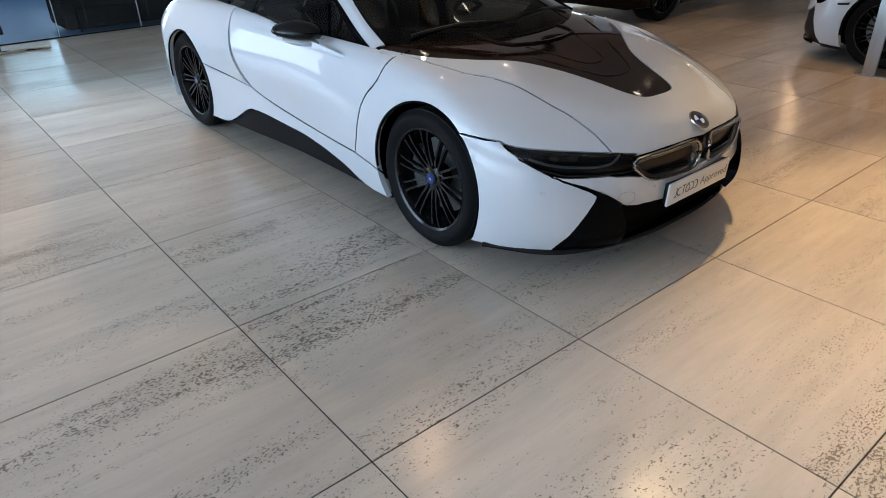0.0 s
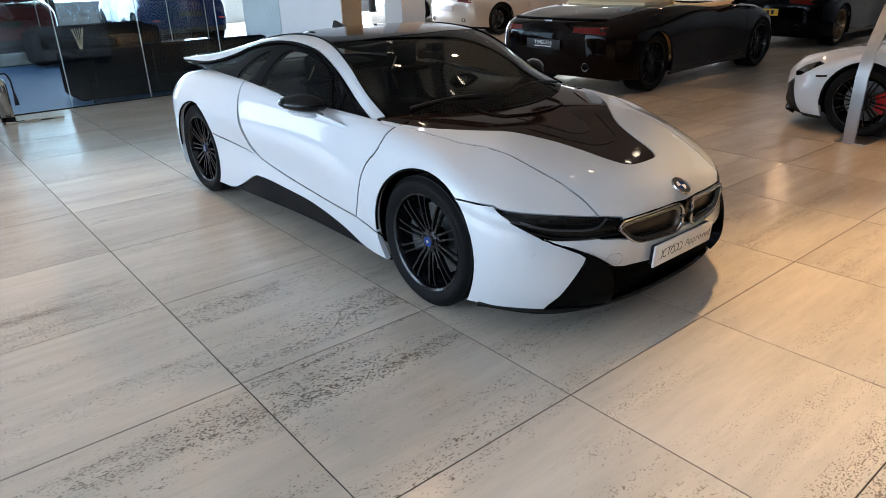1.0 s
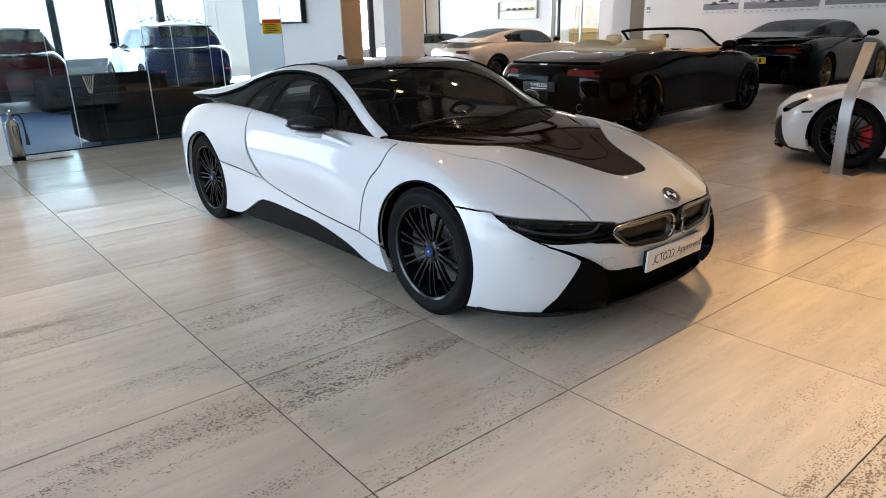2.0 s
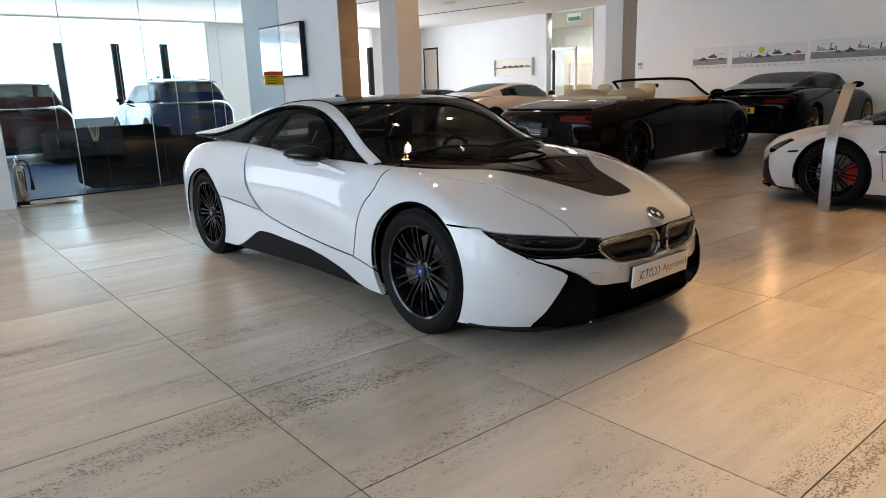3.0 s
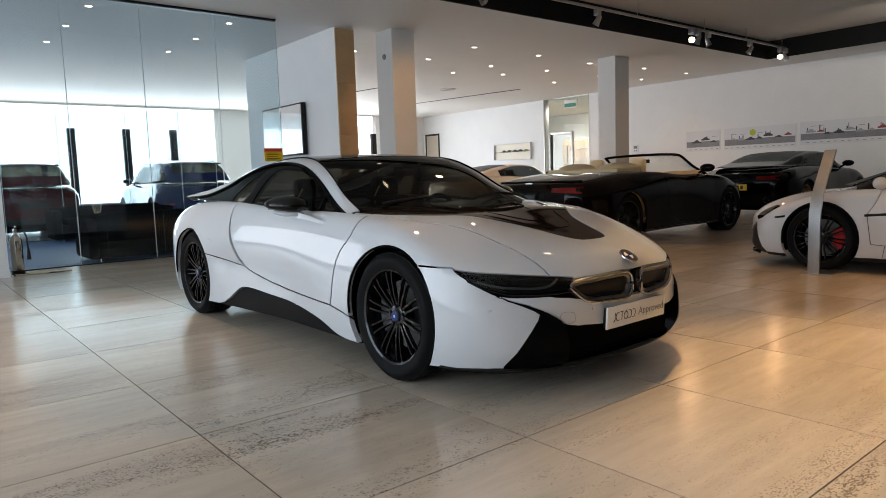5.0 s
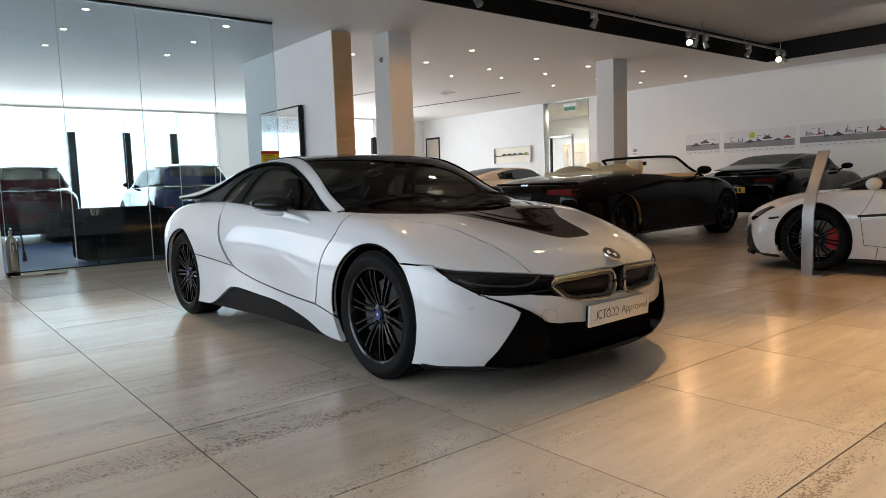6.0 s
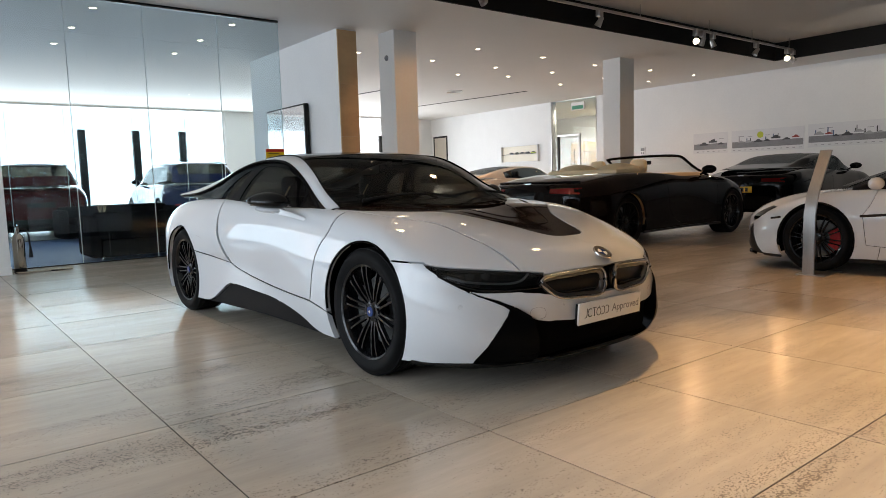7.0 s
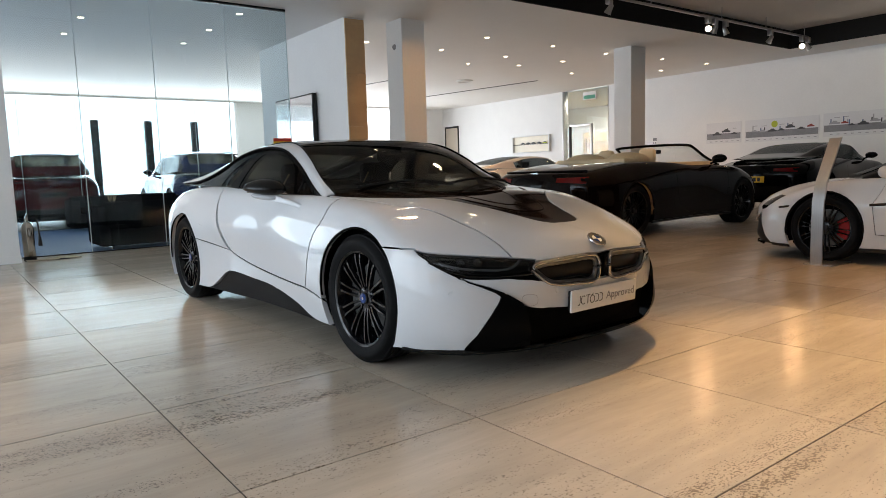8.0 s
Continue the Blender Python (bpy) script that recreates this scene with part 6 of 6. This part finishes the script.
part("nozzle", lathe([(0.014, 0.0), (0.024, -0.10), (0.026, -0.14), (0.0, -0.14)], 16, pose(0.13, -0.03, 0.33)), TRIM, ext)
CABLE = mat("pale_cable", (0.45, 0.38, 0.28), 0.6, grain=0.1)
for k in range(3):
    pts = [(1.12 + 0.16 * i + 0.012 * math.sin(3 * i + k), 9.78 + 0.05 * math.sin(1.7 * i + 2 * k) - 0.03 * k, 0.010 + 0.006 * k) for i in range(5)]
    o = part("floor_cable", wire([tuple(p) for p in hermite(pts, 0.03)], 0.009, 6), CABLE if k else TRIM)
    tagged(o, "loose flex lying on the floor by the pier", "cable", "loose cables")

# yellow notice on the glass, television
notice = empty("notice", pose(5.08, GLASS_Y - 0.008, 1.565), "yellow notice with a red top stuck on the glass", "sign")
part("sheet", block(-0.165, 0.165, -0.003, 0, -0.11, 0.11), mat("yellow_paper", (0.90, 0.58, 0.02), 0.5, grain=0.05), notice, smooth=0)
part("red_band", block(-0.165, 0.165, -0.0045, -0.003, 0.055, 0.11), mat("red_paper", (0.70, 0.06, 0.03), 0.5), notice, smooth=0)
for z in (0.03, 0.005, -0.03, -0.06, -0.085):
    part("text_bar", block(-0.12, 0.12 - 0.05 * ((z * 100) % 2), -0.0042, -0.003, z - 0.005, z + 0.005), INK, notice, smooth=0)
tv = empty("television", pose(6.36, 12.35, 2.12), "large flat television hung on the white spur wall", "television")
part("casing", block(-0.11, -0.02, -0.88, 0.88, -0.50, 0.50, 0.01), TRIM, tv)
part("screen", block(-0.116, -0.110, -0.85, 0.85, -0.47, 0.47), mat("dark_glossy_screen", (0.06, 0.07, 0.085), 0.14, spec=1.0, coat=1.0), tv, smooth=0)
part("bracket", block(-0.02, 0, -0.2, 0.2, -0.2, 0.2, 0.004), TRIM, tv)

# black leather sofas and a low table behind the glass
def sofa(m, length, label):
    ob = empty("sofa", m, label, "sofa", group="lounge sofas")
    L = length / 2
    part("base", block(-L, L, -0.40, 0.40, 0.05, 0.34, 0.03), LEATHER, ob)
    part("back", block(-L, L, -0.45, -0.22, 0.30, 0.72, 0.06), LEATHER, ob)
    for k in range(3):
        a = -L + 0.18 + k * (length - 0.36) / 3
        part("cushion", block(a + 0.005, a + (length - 0.36) / 3 - 0.005, -0.24, 0.42, 0.33, 0.48, 0.045), LEATHER, ob)
        part("seam", block(a - 0.004, a + 0.004, -0.456, -0.448, 0.08, 0.68), INK, ob)
    for s in (1, -1):
        part("arm", block(s * L - 0.09, s * L + 0.09, -0.45, 0.44, 0.05, 0.66, 0.06), LEATHER, ob)
        for y in (-0.36, 0.36):
            part("foot", tube(0.02, 0.02, 0.05, pose(s * (L - 0.1), y, 0.033), 12), CHROME, ob)
    return ob

sofa(pose(3.62, 10.84, 0.008), 2.80, "long black leather sofa with its back to the glass")
sofa(pose(3.72, 15.75, 0.008, 0, 0, 180), 2.25, "long black leather sofa at the rear of the lounge")
table = empty("coffee_table", pose(3.4, 13.0, 0.008), "low dark coffee table with a glass top", "table")
part("top", block(-0.6, 0.6, -0.25, 0.25, 0.36, 0.38, 0.004), GLOSS, table)
for x in (-0.55, 0.55):
    for y in (-0.2, 0.2):
        part("leg", block(x - 0.02, x + 0.02, y - 0.02, y + 0.02, 0, 0.36, 0.003), CHROME, table)
reeds = empty("reed_vase", pose(2.85, 12.98, 0.390), "small glass vase with dry reeds on the table", "vase")
part("vase", lathe([(0.0, 0.0), (0.035, 0.0), (0.04, 0.05), (0.025, 0.12), (0.028, 0.13)], 20), CHROME, reeds)
for k in range(7):
    a = k * 0.9
    part("reed", wire([(0, 0, 0.02), (0.03 * math.cos(a), 0.03 * math.sin(a), 0.2), (0.09 * math.cos(a), 0.09 * math.sin(a), 0.46)], 0.004, 5), CREAM, reeds)

# glazed room off the east wall
door = empty("door_1", pose(EAST, 0, 0), "tall glass entrance with a fixed header pane", "door", kind="structure")
for a, b in ((14.77, 15.60), (15.61, 16.84)):
    p = part("pane", block(0.10, 0.112, a, b, 0.01, LOW), SCREEN_GLASS, door, smooth=0)
    p.visible_shadow = False
part("jamb", block(-0.01, 0.26, 16.835, 16.87, 0, LOW, 0.003), STEEL, door)
part("jamb", block(-0.01, 0.26, 14.74, 14.77, 0, LOW, 0.003), STEEL, door)
part("leaf_frame", block(0.06, 0.14, 15.55, 15.62, 0, 2.55, 0.003), STEEL, door)
part("leaf_frame", block(0.06, 0.14, 16.55, 16.62, 0, 2.55, 0.003), TRIM, door)
part("leaf_head", block(0.06, 0.14, 15.55, 16.62, 2.52, 2.60, 0.003), STEEL, door)
part("pull_handle", wire([(0.04, 15.75, .7), (0.0, 15.75, .75), (0.0, 15.75, 2.0), (0.04, 15.75, 2.05)], 0.018, 8), STEEL, door)
exit_sign = empty("exit_sign", pose(EAST, 15.55, 3.55), "white emergency exit sign box", "sign")
part("box", block(-0.05, 0, -0.30, 0.30, -0.14, 0.14, 0.008), PLASTER, exit_sign)
part("legend", block(-0.053, -0.05, -0.26, 0.26, -0.11, 0.02), mat("green_sign", (0.03, 0.22, 0.13), 0.5), exit_sign, smooth=0)
OCHRE = mat("ochre_panel", (0.42, 0.27, 0.09), 0.5, grain=0.1, scale=20)
bm = block(EAST + 0.25, EAST + 6, 13.2, 13.4, 0, LOW)
block(EAST + 0.25, EAST + 6, 22.0, 22.2, 0, LOW, bm=bm)
block(EAST + 6, EAST + 6.2, 13.2, 22.2, 0, LOW, bm=bm)
setting("wall_side_room", bm, PLASTER, "pale walls of the glazed side room", "wall", smooth=0)
setting("ceiling_side_room", block(EAST + 0.25, EAST + 6.2, 13.2, 22.2, LOW, LOW + 0.1), CEILING, "white ceiling of the side room", "ceiling", smooth=0)
cab = empty("display_cabinet", pose(EAST + 4.2, 18.5, 0), "tall ochre display cabinet with glass shelves", "cabinet")
part("body", block(-0.3, 0.3, -0.8, 0.8, 0.0, 2.5, 0.01), OCHRE, cab)
for z in (0.6, 1.1, 1.6, 2.1):
    part("shelf", block(-0.36, -0.3, -0.72, 0.72, z, z + 0.03, 0.002), STEEL, cab)

# niche with models in the east wall, and the far door
niche = empty("wall_niche", pose(EAST, 18.5, 2.0), "lit wall showcase with small model cars", "showcase")
part("back", block(-0.012, -0.004, -1.0, 1.0, -0.30, 0.30), mat("warm_white_lining", (0.80, 0.74, 0.62), 0.6, grain=0.05), niche, smooth=0)
for a in (-1.0, 1.0):
    part("side", block(-0.10, 0, a - 0.02, a + 0.02, -0.32, 0.32, 0.003), PLASTER, niche)
for z in (-0.32, 0.30):
    part("board", block(-0.10, 0, -1.0, 1.0, z, z + 0.02, 0.003), PLASTER, niche)
part("shelf", block(-0.09, -0.012, -1.0, 1.0, -0.02, 0.0, 0.002), CLEAR, niche)
for k, y in enumerate((-0.75, -0.45, -0.15, 0.15, 0.45)):
    o = empty("model_car", pose(EAST - 0.05, 18.5 + y, 2.0), "tiny dark model car on the glass shelf", "model car", group="model cars")
    part("body", block(-0.03, 0.03, -0.10, 0.10, 0.008, 0.045, 0.010), PAPERINK[0] if k else PAPERINK[3], o)
    part("roof", block(-0.025, 0.025, -0.05, 0.05, 0.04, 0.070, 0.012), PAPERINK[0], o)
# warm area lamp without a fitting, added to brighten the side room
lamp("AREA", pose(EAST + 3, 17.5, LOW - 0.05, 0, 0, 0), 420, (1.0, 0.90, 0.76), size=4.0, size_y=4.0)
# bare spot added in front of the niche to brighten its lining
lamp("SPOT", pose(EAST - 0.9, 18.5, 3.2, 0, 35, 0), 160, (1.0, 0.85, 0.62), spot=90, radius=0.1)
d2 = empty("door_2", pose(EAST, 23.55, 0), "plain beige door in a black frame", "door", kind="structure")
part("frame", block(-0.02, 0.0, -0.50, -0.42, 0, 2.95, 0.002), TRIM, d2)
part("frame", block(-0.02, 0.0, 0.42, 0.50, 0, 2.95, 0.002), TRIM, d2)
part("frame", block(-0.02, 0.0, -0.50, 0.50, 2.95, 3.03, 0.002), TRIM, d2)
part("leaf", block(-0.012, -0.002, -0.42, 0.42, 0.01, 2.95), mat("beige_door", (0.50, 0.44, 0.36), 0.5, grain=0.05), d2, smooth=0)
part("door_handle", wire([(-0.02, -0.34, 1.02), (-0.06, -0.34, 1.02), (-0.06, -0.22, 1.02)], 0.01, 8), STEEL, d2)

sensor = empty("wall_sensor", pose(7.28, 10.10, 3.34), "round white sensor on the column", "sensor")
part("body", lathe([(0.0, 0.035), (0.03, 0.03), (0.05, 0.01), (0.055, 0.0)], 20, pose(0, 0, 0, 0, -90, 0)), GREYINK, sensor)

# outside: pale sky and planting beyond the window front
glow = mat("bright_overcast_distance", (0.93, 0.97, 1.0), 1.0, emit=2.8)
setting("backdrop", block(-40, 45, NORTH + 29, NORTH + 29.2, -0.3, 16), glow, "bright hazy distance beyond the window front", "backdrop", smooth=0)
# unseen glowing sheet added as the light outside the west windows
setting("backdrop_2", block(WEST - 13.2, WEST - 13, -30, 45, -0.3, 14), mat("grey_overcast_distance", (0.85, 0.92, 1.0), 1.0, emit=0.6), "bright hazy distance beyond the shop windows", "backdrop", smooth=0)
LEAF = mat("hedge_leaf", (0.10, 0.20, 0.05), 0.6, grain=0.4, scale=8)
def shrub(x, y, w, h, seed):
    r = random.Random(seed)
    ob = empty("shrub", pose(x, y, 0), "green leafy shrub outside the windows", "shrub", group="shrubs outside")
    part("stem", tube(0.04, 0.02, h * 0.6, pose(0, 0, h * 0.3), 8), mat("bark", (0.10, 0.07, 0.05), 0.9), ob)
    verts, faces = [], []
    for _ in range(700):
        a, t = r.uniform(0, 6.28), r.random() ** 0.5
        c = Vector((w * t * math.cos(a), w * 0.6 * t * math.sin(a), h * (0.35 + 0.65 * r.random()) * (1.05 - 0.35 * t)))
        u = Vector((r.uniform(-1, 1), r.uniform(-1, 1), r.uniform(-1, 1))).normalized() * 0.09
        v = u.cross(Vector((r.uniform(-1, 1), r.uniform(-1, 1), r.uniform(-1, 1)))).normalized() * 0.05
        n = len(verts)
        verts += [c - u, c + v, c + u, c - v]
        faces.append((n, n + 1, n + 2, n + 3))
    me = bpy.data.meshes.new("foliage")
    me.from_pydata(verts, [], faces)
    me.materials.append(LEAF)
    o = new("foliage", me)
    o.parent = ob
for k, (x, y, w, h) in enumerate(((11.0, 33.5, 1.7, 2.5), (13.0, 34, 1.4, 2.3), (2.6, 33, 1.6, 2.3))):
    shrub(x, y, w, h, k)

# ---- floor slabs ----
slab = block(0, T - 0.006, 0, T - 0.006, -0.03, 0.0)
slab_mesh = bpy.data.meshes.new("slab")
slab.to_mesh(slab_mesh)
slab.free()
slab_mesh.materials.append(STONE)
rest = []
for i in range(-7, 18):
    for j in range(-9, 23):
        x, y = TX + i * T + 0.003, TY + j * T + 0.003
        if x < 6.3 and GLASS_Y - 0.9 < y < 12.2 and (y > GLASS_Y - 0.1):
            continue
        if x > EAST - 0.1 or y > NORTH:
            continue
        if -3 <= i <= 8 and -3 <= j <= 8:
            o = new("slab", slab_mesh)
            o.parent, o.location = floor, (x, y, random.uniform(-0.0004, 0.0004))
        else:
            rest.append((x, y))
verts, faces = [], []
for x, y in rest:
    n = len(verts)
    verts += [(x, y, 0), (x + T - 0.006, y, 0), (x + T - 0.006, y + T - 0.006, 0), (x, y + T - 0.006, 0)]
    verts += [(a, b, -0.03) for a, b, _ in verts[n:n + 4]]
    faces += [(n, n + 1, n + 2, n + 3)] + [(n + k, n + 4 + k, n + 4 + (k + 1) % 4, n + (k + 1) % 4) for k in range(4)]
me = bpy.data.meshes.new("slabs_far")
me.from_pydata(verts, [], faces)
me.materials.append(STONE)
far = new("slabs_far", me)
far.parent = floor
tagged(far, "pale travertine slabs further off", kind="stuff")
